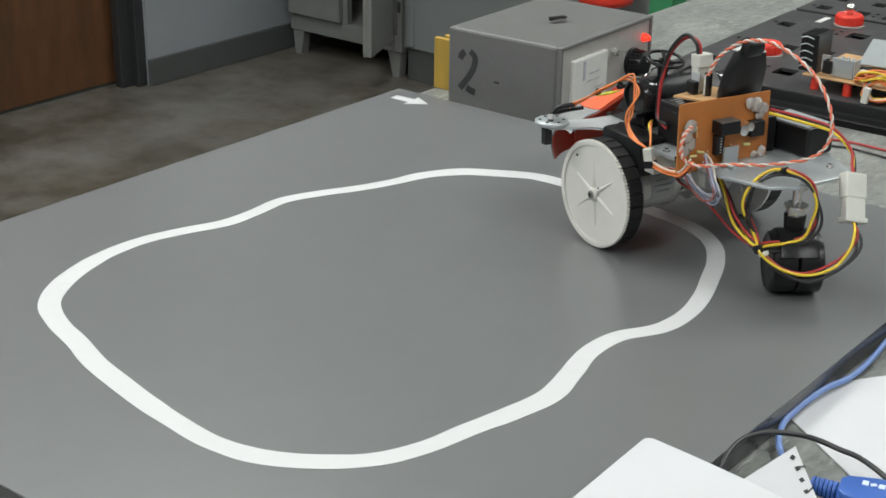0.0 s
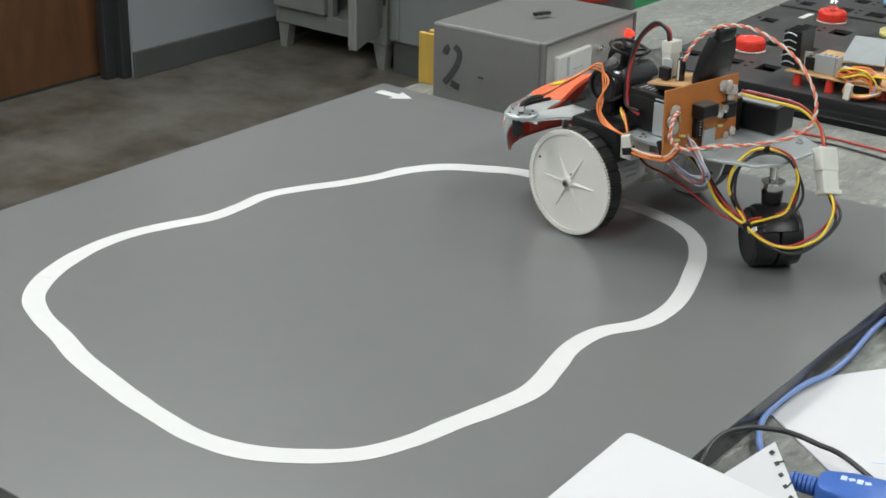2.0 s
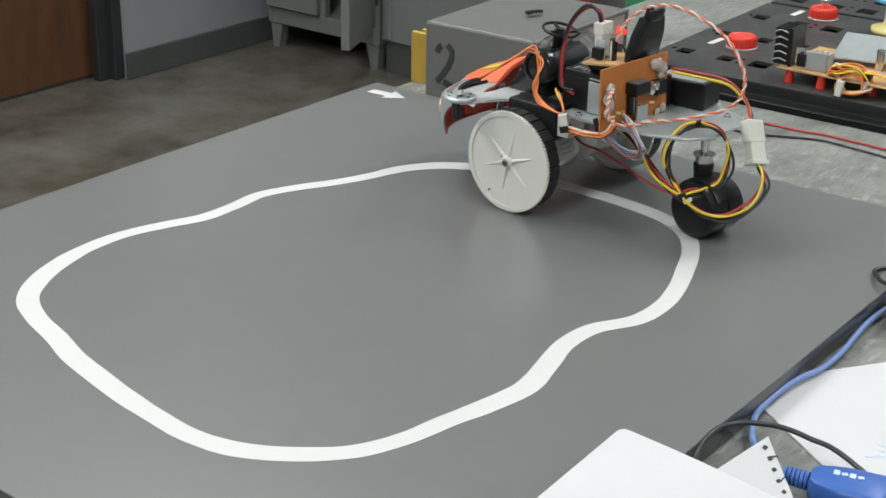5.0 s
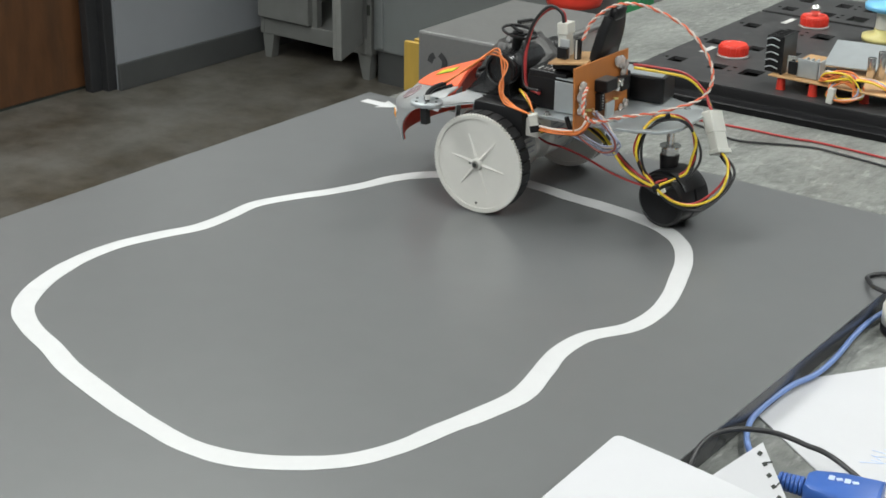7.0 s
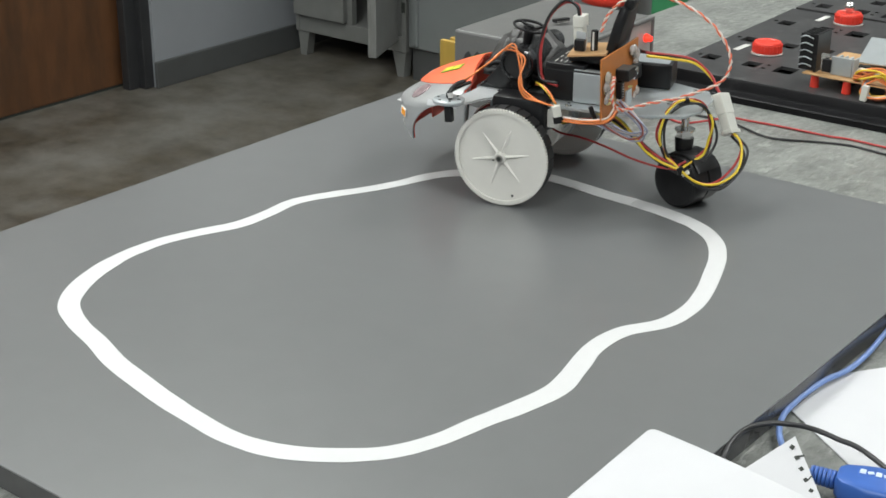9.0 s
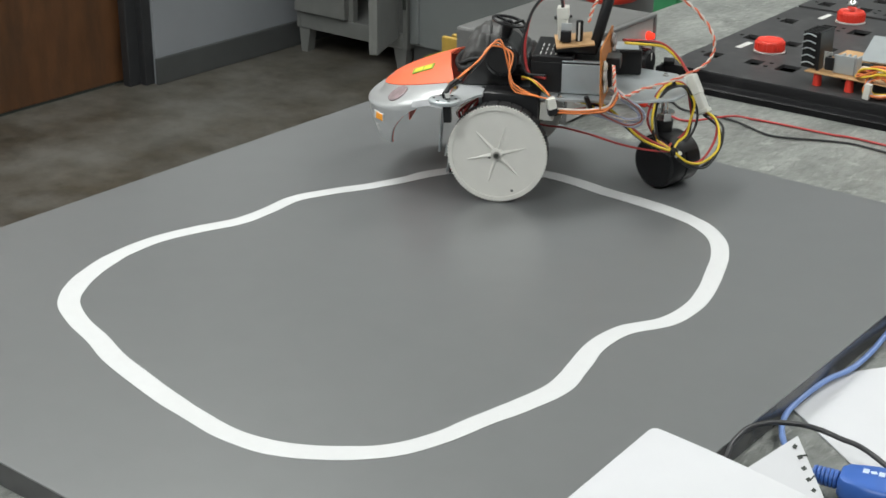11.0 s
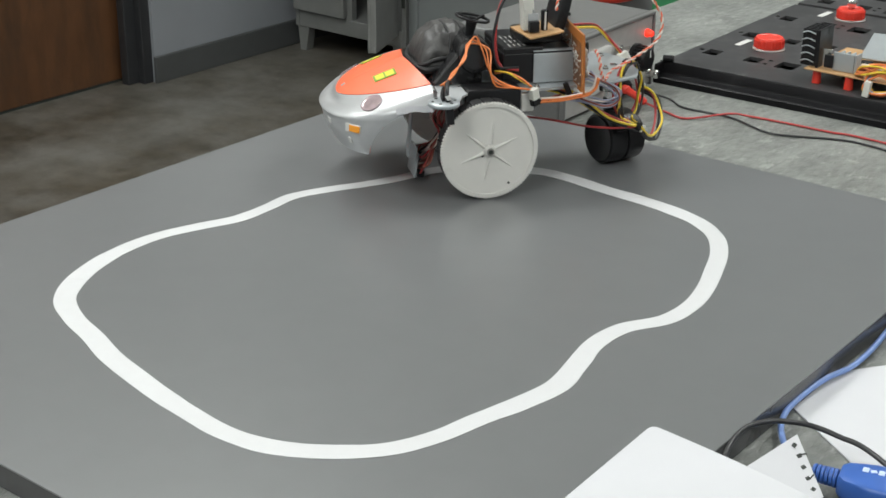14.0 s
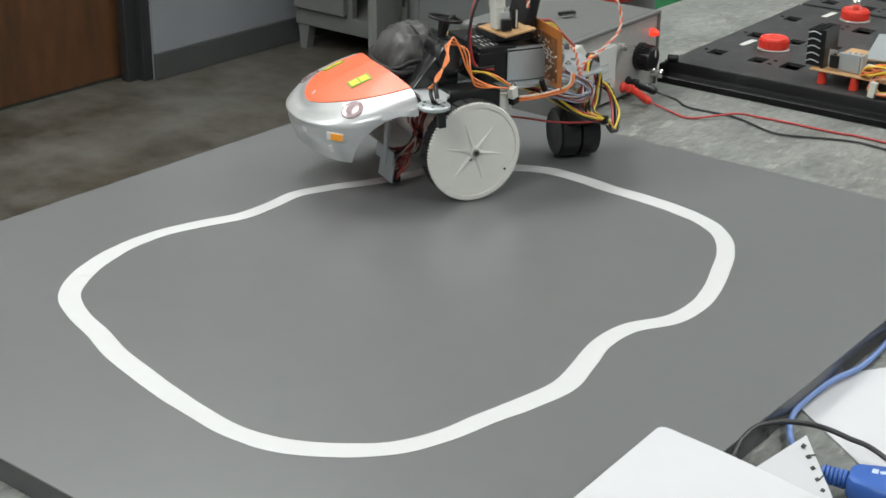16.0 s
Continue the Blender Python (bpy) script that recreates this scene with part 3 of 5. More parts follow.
build_button(0.2527, 0.5749, True)
for x, y in ((0.2033, 0.3854), (0.2168, 0.5780)):
    tagged(boxed("paper_label", (0.031, 0.0075, 0.0004), (0, 0, 0.0002), "label"), "small white label stuck on the black tray", "label", "tray labels").matrix_basis = pose(x, y, BENCH + 0.0224, 0, 0, 89)


def build_circuit():
    """A bare circuit board on red standoffs with heat sinks and wiring."""
    c = thing("circuit_board", "brown circuit board on red standoffs with heat sinks and wires", "circuit board", pose(0.3360, 0.2810, BENCH + 0.0224))
    boxed("board", (0.14, 0.11, 0.0016), (0.066, 0.052, 0.0155), "pcb_pale", c, bevel=0.0003)
    for x, y in ((0.008, 0.006), (0.046, 0.004), (0.075, 0.07), (0.1, 0.015), (0.128, 0.09)):
        cylinder("standoff", 0.0052, 0.0145, (x, y, 0.0073), "red_plastic", c, "red plastic standoff", r2=0.0042, seg=14)
    sink = boxed("finned_heat_sink", (0.003, 0.034, 0.042), (0.007, 0.02, 0.0375), "black", c, "black finned heat sink", bevel=0.0006)
    for j in range(6):
        boxed("fin", (0.018, 0.002, 0.04), (-0.0036, 0.006 + j * 0.0058, 0.0375), "black", sink, bevel=0.0005)
    for j in range(5):
        bm = bmesh.new()
        add_wire(bm, [(-0.012, 0.0035, 0.022 + j * 0.0078), (-0.005, 0.0025, 0.0245 + j * 0.0078), (0.003, 0.0035, 0.0222 + j * 0.0078)], 0.0008, 6)
        part("fin_edge", bm, "alu", c)
    bm = bmesh.new()
    add_box(bm, (0.024, 0.003, 0.02), (0.036, 0.008, 0.027), bevel=0.0005)
    for j in range(4):
        add_box(bm, (0.0022, 0.013, 0.02), (0.031 + j * 0.0062, 0.0135, 0.027), bevel=0.0004)
    part("bright_heat_sink", bm, "alu", c, "bare aluminium heat sink")
    boxed("transistor", (0.01, 0.004, 0.014), (0.02, 0.006, 0.026), "black", c, bevel=0.0006)
    boxed("transistor_tab", (0.01, 0.0016, 0.018), (0.0155, 0.0105, 0.029), "chrome", c, bevel=0.0004)
    boxed("bracket", (0.07, 0.06, 0.002), (0.065, 0.085, 0.03), "alu", c, "sheet aluminium bracket", (14, 0, 10), 0.0005)
    boxed("relay", (0.012, 0.009, 0.009), (0.051, 0.033, 0.021), "black", c, bevel=0.0008)
    for x, y, h in ((0.09, 0.05, 0.024), (0.098, 0.058, 0.03)):
        cylinder("capacitor", 0.0045, h, (x, y, 0.0165 + h / 2), "chrome", c, "silver capacitor can", seg=16, bevel=0.0008)
    rng = random.Random(4)
    for j, col in enumerate(("w_orange", "w_yellow", "w_grey", "w_orange", "w_yellow", "w_red", "w_grey", "w_brown", "w_yellow", "w_orange", "w_grey", "w_orange", "w_yellow", "w_white", "w_orange", "w_yellow")):
        o = [rng.uniform(-0.0065, 0.0065) for _ in range(4)]
        wired("wire", [(0.052, 0.01 + o[0], 0.018), (0.066 + o[1], -0.003 + o[0], 0.026 + o[2]), (0.088, 0.002 + o[0], 0.027 + o[3]), (0.098 + o[2], 0.002 + o[1], 0.013 + o[0] / 2),
                       (0.09, -0.008 + o[3], 0.005 + o[2] / 3), (0.075 + o[0], -0.01, 0.006), (0.069, -0.004 + o[1], 0.014), (0.078 + o[3], 0.0 + o[2], 0.024), (0.11, 0.01 + o[0], 0.026), (0.14, 0.02 + o[1], 0.01)], 0.0011, col, c, steps=5)
    boxed("white_plug", (0.007, 0.006, 0.017), (0.074, -0.013, 0.0095), "nylon", c, "white connector on the wiring", (0, 8, 0), 0.0006)
    boxed("cable_tie", (0.006, 0.008, 0.006), (0.098, 0.003, 0.022), "black", c)


build_circuit()


def build_reel(x, y):
    r = thing("plastic_spool", "pale blue spool on a yellow flange, on the tray", "spool", pose(x, y, BENCH + 0.0224))
    bm = bmesh.new()
    add_lathe(bm, [(0.026, 0), (0.026, 0.006), (0.012, 0.008), (0.012, 0.014)], Matrix(), 28)
    part("flange", bm, "pale_yellow", r, "yellow flange")
    cylinder("core", 0.011, 0.02, (0, 0, 0.0245), "white_plastic", r)
    bm = bmesh.new()
    add_lathe(bm, [(0.014, 0.035), (0.026, 0.039), (0.026, 0.045), (0.004, 0.046)], Matrix(), 28)
    part("upper_flange", bm, "pale_blue", r, "pale blue flange")


build_reel(0.3480, 0.5650)


# ---- supply leads ----
def build_lead(name, label, colour, plug_from, plug_to, path):
    l = thing(name, label, "test lead", pose(0, 0, BENCH), "test leads")
    a, b = Vector(plug_from), Vector(plug_to)
    m = Matrix.Translation(a) @ (b - a).to_track_quat("Z", "Y").to_matrix().to_4x4()
    n = (b - a).length
    bm = bmesh.new()
    add_lathe(bm, [(0.0026, 0), (0.0042, 0.001), (0.0042, n * 0.2), (0.0038, n * 0.25), (0.0045, n * 0.85), (0.0034, n * 0.96), (0.0016, n)], m, 16)
    part("plug", bm, colour[0], l, "banana plug")
    wired("cable", [tuple(b), *path], 0.0012, colour[1], l)


build_lead("red_test_lead", "thin red test lead plugged into the power supply", ("red_plastic", "w_red"), (0.186, 0.154, 0.014), (0.214, 0.147, 0.0065),
           [(0.241, 0.146, 0.0017), (0.269, 0.1411, 0.0017), (0.3, 0.1759, 0.0048), (0.3183, 0.1905, 0.0017), (0.3563, 0.1943, 0.0017), (0.4062, 0.1958, 0.0017), (0.443, 0.2, 0.0017), (0.6, 0.19, 0.0017)])
build_lead("black_test_lead", "thin black test lead plugged into the power supply", ("black", "w_black"), (0.180, 0.165, 0.018), (0.2034, 0.178, 0.0085),
           [(0.222, 0.188, 0.0017), (0.2477, 0.1722, 0.0017), (0.301, 0.1742, 0.0017), (0.3505, 0.1547, 0.0017), (0.375, 0.1567, 0.0017), (0.4245, 0.179, 0.0017), (0.4623, 0.1802, 0.0017), (0.6, 0.16, 0.0017)])


# ---- papers, cables and plug at the board's side ----
RIGHT, NEAR = Vector((0.79, 0.613, 0)), Vector((0.613, -0.79, 0))


def build_page(name, label, corner, tilt, across, size, thick, rounding=0.0, holes=0, skew=0.0):
    """A sheet that leans up from the bench to its raised corner; across is its first edge's way in its own plane."""
    down = NEAR * math.cos(radians(tilt)) - Vector((0, 0, math.sin(radians(tilt))))
    a = Vector(across).normalized()
    e1 = RIGHT * a.x + down * a.y
    e2 = RIGHT * a.y - down * a.x
    m = Matrix((e1, e2, e1.cross(e2))).transposed().to_4x4()
    m.translation = (corner[0], corner[1], B + corner[2])
    s = thing(name, label, "paper", m)
    n = 24
    bm = bmesh.new()
    grid = {}
    for i in range(n + 1):
        for j in range(n + 1):
            x, y = size[0] * (i / n) ** 1.4, size[1] * (j / n) ** 1.4
            cx, cy = rounding - x, rounding - y
            if cx > 0 and cy > 0:
                k = min(1, rounding / math.hypot(cx, cy))
                x, y = rounding - cx * k, rounding - cy * k
            z = 0.0012 * math.sin(x * 40 + 1) * math.sin(y * 32) - 0.25 * max(0, x + y - 0.13) ** 2
            for q in (0, 1):
                grid[i, j, q] = bm.verts.new((x + skew * y, y, z - q * thick))
    def quad(*ks):
        bm.faces.new([grid[k] for k in ks])
    for i in range(n):
        for j in range(n):
            quad((i, j, 0), (i + 1, j, 0), (i + 1, j + 1, 0), (i, j + 1, 0))
            quad((i, j + 1, 1), (i + 1, j + 1, 1), (i + 1, j, 1), (i, j, 1))
        for j in (0, n):
            quad((i, j, 0), (i + 1, j, 0), (i + 1, j, 1), (i, j, 1))
            quad((j, i, 0), (j, i + 1, 0), (j, i + 1, 1), (j, i, 1))
    bmesh.ops.remove_doubles(bm, verts=bm.verts, dist=1e-6)
    part("page", bm, "paper", s, smooth=40)
    rng = random.Random(6)
    # Dark chips on the whole page paint the shade in holes and slits.
    for j in range(holes):
        y = 0.005 + j * 0.0072
        x = 0.0046 + skew * y + rng.uniform(-0.0006, 0.0006)
        boxed("torn_hole_shade", (0.0027, 0.0025, 0.0006), (x, y, 0.0007), "dark", s, "dark chip for the shade in a punched spiral-binding hole", (0, 0, rng.uniform(-25, 25)))
        if j % 2:
            boxed("torn_slit_shade", (0.0046, 0.0009, 0.0006), (x - 0.0026, y + 0.0004, 0.0007), "dark", s, "dark chip for the shade in a torn slit", (0, 0, rng.uniform(-25, 25)))
    return s


build_page("paper_pad", "blank white pad with rounded corner over the board's edge", (0.6179, -0.5107, 0.026), 6.5, (-0.627, 0.779), (0.105, 0.105), 0.0025, 0.005)
build_page("torn_notebook_page", "torn spiral notebook page with punched holes", (0.682, -0.4477, 0.015), 28, (-0.82, 0.57), (0.085, 0.068), 0.0006, 0.0, 8, 0.42)
s3 = thing("printed_sheet", "white sheet of paper with faint sketch, on the bench", "paper", pose(0, 0, BENCH))
bm = bmesh.new()
add_prism(bm, [(0.6408, -0.3628), (0.6408, -0.2972), (0.70, -0.212), (0.80, -0.28), (0.755, -0.4415)][::-1], 0.0009, pose(0, 0, 0.0004))
part("page", bm, "paper", s3)
for j in range(6):
    boxed("faint_sketch", (0.014 - (j % 3) * 0.003, 0.0007, 0.0002), (0.724 + 0.004 * (j % 2), -0.375 + j * 0.004, 0.0016), "print_blue", s3, "faint pencil lines", (0, 0, 30 - 25 * (j % 3)))
c = thing("blue_serial_cable", "blue computer cable with moulded plug, on the bench", "cable", pose(0, 0, BENCH))
wired("cord", [(0.66, -0.10, 0.004), (0.6500, -0.1400, 0.006), (0.6445, -0.1788, 0.006), (0.6447, -0.2131, 0.006), (0.6483, -0.256, 0.005), (0.6483, -0.2896, 0.005), (0.6435, -0.3164, 0.006), (0.6415, -0.341, 0.006), (0.6415, -0.3615, 0.006),
               (0.6432, -0.3793, 0.006), (0.6500, -0.3997, 0.006), (0.6635, -0.4203, 0.006), (0.68, -0.437, 0.008), (0.694, -0.4448, 0.011)], 0.0021, "blue_cable", c, seg=10)
bm = bmesh.new()
for j in range(6):
    add_cyl(bm, 0.0062 - 0.0002 * j, 0.0058, 0.0022, (0.7075 - 0.0026 * j, -0.4431 - 0.0004 * j, 0.011), (0, 90, 12), 14, 0.0004)
part("strain_relief", bm, "blue_plug", c, "ribbed strain relief", smooth=40)
bm = bmesh.new()
add_prism(bm, [(0, 0.007), (0.004, 0.012), (0.02, 0.016), (0.045, 0.016), (0.045, -0.016), (0.02, -0.016), (0.004, -0.012), (0, -0.007)], 0.015, pose(0.709, -0.4425, 0.003, 0, 0, 14), 0.003)
plug = part("plug_body", bm, "blue_plug", c, "blue moulded plug", smooth=45)
for j in range(4):
    boxed("plug_print", (0.0036, 0.005 - (j % 2) * 0.002, 0.0004), (0.722 + j * 0.0046, -0.4345 + j * 0.001, 0.0183), "print_blue", plug, "pale print", (0, 0, 14 + 20 * (j % 2)))
tagged(wired("black_cable", [(0.6520, -0.4850, 0.008), (0.6481, -0.4724, 0.0120), (0.6464, -0.4678, 0.0160), (0.6429, -0.4531, 0.0180), (0.6420, -0.4330, 0.0180), (0.6480, -0.4196, 0.0180), (0.6556, -0.4112, 0.0175), (0.6705, -0.4016, 0.0155), (0.6888, -0.3991, 0.0130), (0.7160, -0.4026, 0.0100), (0.80, -0.45, 0.003)], 0.0018, "w_black", seg=9), "thin black cord looped over the bench beside papers", "cable").matrix_basis = pose(0, 0, BENCH)
w = thing("wall_wart", "round white adapter plug with black cord", "adapter", pose(0.668, -0.178, BENCH))
bm = bmesh.new()
add_lathe(bm, [(0.016, 0), (0.0175, 0.002), (0.0175, 0.008)], Matrix(), 24)
part("base", bm, "black", w, "black base")
bm = bmesh.new()
add_lathe(bm, [(0.0172, 0.0082), (0.0172, 0.022), (0.015, 0.026), (0.002, 0.027)], Matrix(), 24)
part("housing", bm, "white_plastic", w)
wired("cord", [(0.005, 0.002, 0.026), (-0.01, 0.003, 0.027), (-0.03, 0.012, 0.025), (-0.040, 0.026, 0.0225), (-0.046, 0.037, 0.021), (-0.042, 0.047, 0.021), (-0.030, 0.05, 0.021), (0.01, 0.05, 0.01), (0.06, 0.05, 0.003)], 0.0018, "w_black", w, seg=9)


# ---- the robot ----
# Its own space: x ahead, y to its left, z up; the origin lies on the board under the left wheel's outer face.
WHEEL_R = 0.0436
MID = -0.083
robot = thing("line_following_robot", "home-made three-wheeled robot with toy car nose, battery and bare wiring", "robot", pose(0.4, -0.24, B, 0, 0, 160))


def build_wheel(outward):
    """A white geared wheel with a black tyre; its origin is the hub at the outer face; outward is +1 for the left wheel."""
    s = outward
    rot = -90 * s
    bm = bmesh.new()
    teeth = 96
    outline = []
    for k in range(teeth):
        for f, r in ((0.0, WHEEL_R - 0.0014), (0.3, WHEEL_R), (0.6, WHEEL_R), (0.9, WHEEL_R - 0.0014)):
            a = math.tau * (k + f) / teeth
            outline.append((r * math.cos(a), r * math.sin(a)))
    ring = [(WHEEL_R - 0.0042, z) for z in (0, 1)]
    inner = [((WHEEL_R - 0.0042) * math.cos(math.tau * k / len(outline)), (WHEEL_R - 0.0042) * math.sin(math.tau * k / len(outline))) for k in range(len(outline))]
    n = len(outline)
    lay = {}
    for key, pts, z in (("ot", outline, 0.0), ("ob", outline, -0.0026), ("it", inner, 0.0), ("ib", inner, -0.0014)):
        lay[key] = [bm.verts.new((x, y, z)) for x, y in pts]
    for a, b in (("ob", "ot"), ("ot", "it"), ("it", "ib")):
        for k in range(n):
            bm.faces.new((lay[a][k], lay[a][(k + 1) % n], lay[b][(k + 1) % n], lay[b][k]))
    bm.faces.new(lay["ib"])
    bmesh.ops.rotate(bm, verts=bm.verts, cent=(0, 0, 0), matrix=Matrix.Rotation(radians(rot), 3, "X"))
    w = part("wheel", bm, "white_plastic", robot, "white plastic geared wheel")
    # six thin ribs, hub; the bore and small holes are dark discs of painted shade
    for k in range(6):
        bm = bmesh.new()
        a = math.tau * k / 6 - 0.14
        v = [bm.verts.new(q) for q in ((0.004, -0.0021, 0), (0.004, 0.0021, 0), (0.0265, 0.0006, 0), (0.0265, -0.0006, 0), (0.004, -0.0005, 0.0022), (0.004, 0.0005, 0.0022), (0.0262, 0.0002, 0.0004), (0.0262, -0.0002, 0.0004))]
        for q in ((0, 1, 2, 3), (4, 7, 6, 5), (0, 4, 5, 1), (1, 5, 6, 2), (2, 6, 7, 3), (3, 7, 4, 0)):
            bm.faces.new([v[j] for j in q])
        bmesh.ops.transform(bm, verts=v, matrix=Matrix.Rotation(radians(rot), 4, "X") @ pose(0, 0, -0.0014) @ Matrix.Rotation(a, 4, "Z"))
        part("rib", bm, "white_plastic", w)
    bm = bmesh.new()
    add_lathe(bm, [(0.0055, -0.0014), (0.005, 0.0012), (0.0042, 0.0022), (0.0032, 0.0023)], pose(0, 0, 0, rot), 24)
    part("boss", bm, "white_plastic", w)
    bm = bmesh.new()
    add_lathe(bm, [(0.0033, 0), (0.0033, 0.0030), (0.0029, 0.0034), (0.0018, 0.0034)], pose(0, 0, 0, rot), 18)
    part("axle_collar", bm, "dull_steel", w, "steel axle collar")
    cylinder("axle_bore_shade", 0.0019, 0.0006, (0, s * 0.0034, 0), "dark", w, "", (90, 0, 0), seg=14)
    cylinder("hole", 0.0011, 0.0005, (0.0, -s * 0.0011, -0.0355), "dark", w, "", (90, 0, 0), seg=12)
    cylinder("hole", 0.0012, 0.0005, (0.0075, -s * 0.0011, -0.0006), "dark", w, "", (90, 0, 0), seg=12)
    # the tyre with its shallow lugs
    bm = bmesh.new()
    lugs = 26
    rings = []
    for z, drop in ((-0.0027, 0.0016), (-0.0036, 0.0), (-0.0158, 0.0), (-0.0170, 0.0014)):
        ring = []
        for k in range(lugs):
            for f, r in ((0.0, 0.0436), (0.80, 0.0436), (0.84, 0.0424), (0.96, 0.0424)):
                a = math.tau * (k + f) / lugs
                ring.append(bm.verts.new(((r - drop) * math.cos(a), (r - drop) * math.sin(a), z)))
        rings.append(ring)
    n = len(rings[0])
    for r, z in ((0.0375, -0.0166), (0.0375, -0.0027)):
        rings.append([bm.verts.new((r * math.cos(math.tau * k / n), r * math.sin(math.tau * k / n), z)) for k in range(n)])
    for a, b in zip(rings, rings[1:] + rings[:1]):
        for k in range(n):
            bm.faces.new((a[k], a[(k + 1) % n], b[(k + 1) % n], b[k]))
    bmesh.ops.rotate(bm, verts=bm.verts, cent=(0, 0, 0), matrix=Matrix.Rotation(radians(rot), 3, "X"))
    part("tyre", bm, "rubber", w, "black rubber tyre with shallow lugs", smooth=30)
    bm = bmesh.new()
    add_lathe(bm, [(0.0374, -0.0028), (0.0374, -0.0162), (0.0355, -0.0162), (0.034, -0.0105), (0.008, -0.0075), (0.006, -0.015), (0.004, -0.018)], pose(0, 0, 0, rot), 40)
    part("inner_face", bm, "white_plastic", w, "white dished inner face", smooth=35)
    return w


left_wheel = build_wheel(1)
right_wheel = build_wheel(1)
RIGHT_Y = 2 * MID + 0.017  # both wheels turn their geared face to the left


def build_motor(s):
    y0 = MID + s * 0.056
    bm = bmesh.new()
    add_lathe(bm, [(0.0178, 0), (0.0192, 0.001), (0.0192, 0.046), (0.0180, 0.048), (0.0125, 0.0485), (0.0115, 0.0515), (0.005, 0.052), (0.0045, 0.054)], pose(0, y0, WHEEL_R - 0.001, 90 * s, 0, 0), 32)
    m = part("motor", bm, "motor_can", robot, "silver motor can")
    boxed("motor_bracket", (0.040, 0.003, 0.048), (0, y0 + s * 0.0025, WHEEL_R + 0.019), "alu", m, bevel=0.0006)
    cylinder("gearbox", 0.0205, 0.010, (0, y0 - s * 0.0035, WHEEL_R - 0.001), "alu_matt", m, "", (90, 0, 0), bevel=0.001)
    bm = bmesh.new()
    arc = [math.radians(q) for q in range(118, 200, 8)]
    strip = [[bm.verts.new((r * math.cos(a), y0 - s * d, WHEEL_R - 0.001 + r * math.sin(a))) for a in arc] for r, d in ((0.0194, 0.016), (0.0194, 0.040), (0.0190, 0.040), (0.0190, 0.016))]
    for a, b in zip(strip, strip[1:] + strip[:1]):
        for k in range(len(arc) - 1):
            bm.faces.new((a[k], a[k + 1], b[k + 1], b[k]))
    for k in (0, -1):
        bm.faces.new([q[k] for q in strip])
    plate_ = part("maker_plate", bm, "label", m, "pale motor label")
    for k in range(4):
        a = math.radians(140 + k * 13)
        boxed("print_bar", (0.0004, 0.017 - 0.004 * (k % 2), 0.0012), (0.0196 * math.cos(a), y0 - s * 0.028, WHEEL_R - 0.001 + 0.0196 * math.sin(a)), "ink", plate_, "", (0, 180 - math.degrees(a), 0))
    for dx in (-0.006, 0.006):
        boxed("brush_tab", (0.006, 0.009, 0.0035), (dx, y0 - s * 0.0535, WHEEL_R - 0.010), "white_plastic", m, "cream brush cap", bevel=0.0006)
    return m


build_motor(1)
build_motor(-1)
for s in (1, -1):
    boxed("motor_cover", (0.050, 0.026, 0.030), (-0.008, MID + s * 0.0525, 0.0785), "black", robot, "black plastic cover over the motor", (0, 0, 0), 0.0035, smooth=45)
    boxed("spacer", (0.012, 0.022, 0.016), (-0.0395, MID + s * 0.050, 0.0775), "white_plastic", robot, "cream plastic spacer under the plate", (0, 0, 0), 0.001)

# chassis plate
PZ = 0.0865
bm = bmesh.new()
half = [(0.046, 0.03), (0.03, 0.058), (-0.058, 0.058), (-0.112, 0.054), (-0.148, 0.040), (-0.157, 0.02)]
add_prism(bm, [(x, MID + y) for x, y in half] + [(x, MID - y) for x, y in half[::-1]], 0.0024, pose(0, 0, PZ), 0.0005)
plate = part("chassis_plate", bm, "alu", robot, "bare aluminium chassis plate")
for x, y in ((0.018, 0.045), (-0.012, 0.05), (-0.05, 0.054), (-0.1, 0.04), (-0.128, 0.012), (-0.138, -0.03), (0.018, -0.045), (-0.05, -0.054)):
    bm = bmesh.new()
    add_cyl(bm, 0.003, 0.003, 0.0008, (x, MID + y, PZ + 0.0029), seg=12)
    add_cyl(bm, 0.0021, 0.0019, 0.0022, (x, MID + y, PZ + 0.0042), seg=6)
    part("bolt", bm, "chrome", plate, "steel bolt")
boxed("under_bracket", (0.06, 0.03, 0.012), (-0.085, MID, PZ - 0.0065), "alu_matt", plate, bevel=0.001)
boxed("angle_bracket", (0.012, 0.014, 0.0016), (-0.1015, -0.052, PZ + 0.0034), "alu", plate, "small angle bracket")
boxed("angle_bracket", (0.0016, 0.014, 0.014), (-0.0958, -0.052, PZ + 0.0095), "alu", plate)

# front whisker arm with its disc
bm = bmesh.new()
add_prism(bm, [(0.050, 0.009), (0.047, 0.019), (0.036, 0.019), (0.022, -0.012), (0.004, -0.030), (-0.004, -0.058), (0.038, -0.058), (0.040, -0.025)][::-1], 0.002, pose(0, 0, PZ + 0.0027), 0.0004)
arm = part("sensor_arm", bm, "alu_matt", robot, "pale sensor arm")
bm = bmesh.new()
add_lathe(bm, [(0.0128, 0.0891), (0.0136, 0.0896), (0.0136, 0.0922), (0.0128, 0.0927), (0.004, 0.0929)], pose(0.0440, 0.0115, 0.002), 28)
disc = part("disc", bm, "alu", arm, "flat silver disc")
# Six dark dots on the solid disc, holes shown by painted shade.
for a in range(6):
    cylinder("disc_hole_shade", 0.0013, 0.0004, (0.0440 + 0.0095 * math.cos(a * 1.047), 0.0115 + 0.0095 * math.sin(a * 1.047), 0.0950), "dark", disc, seg=10)
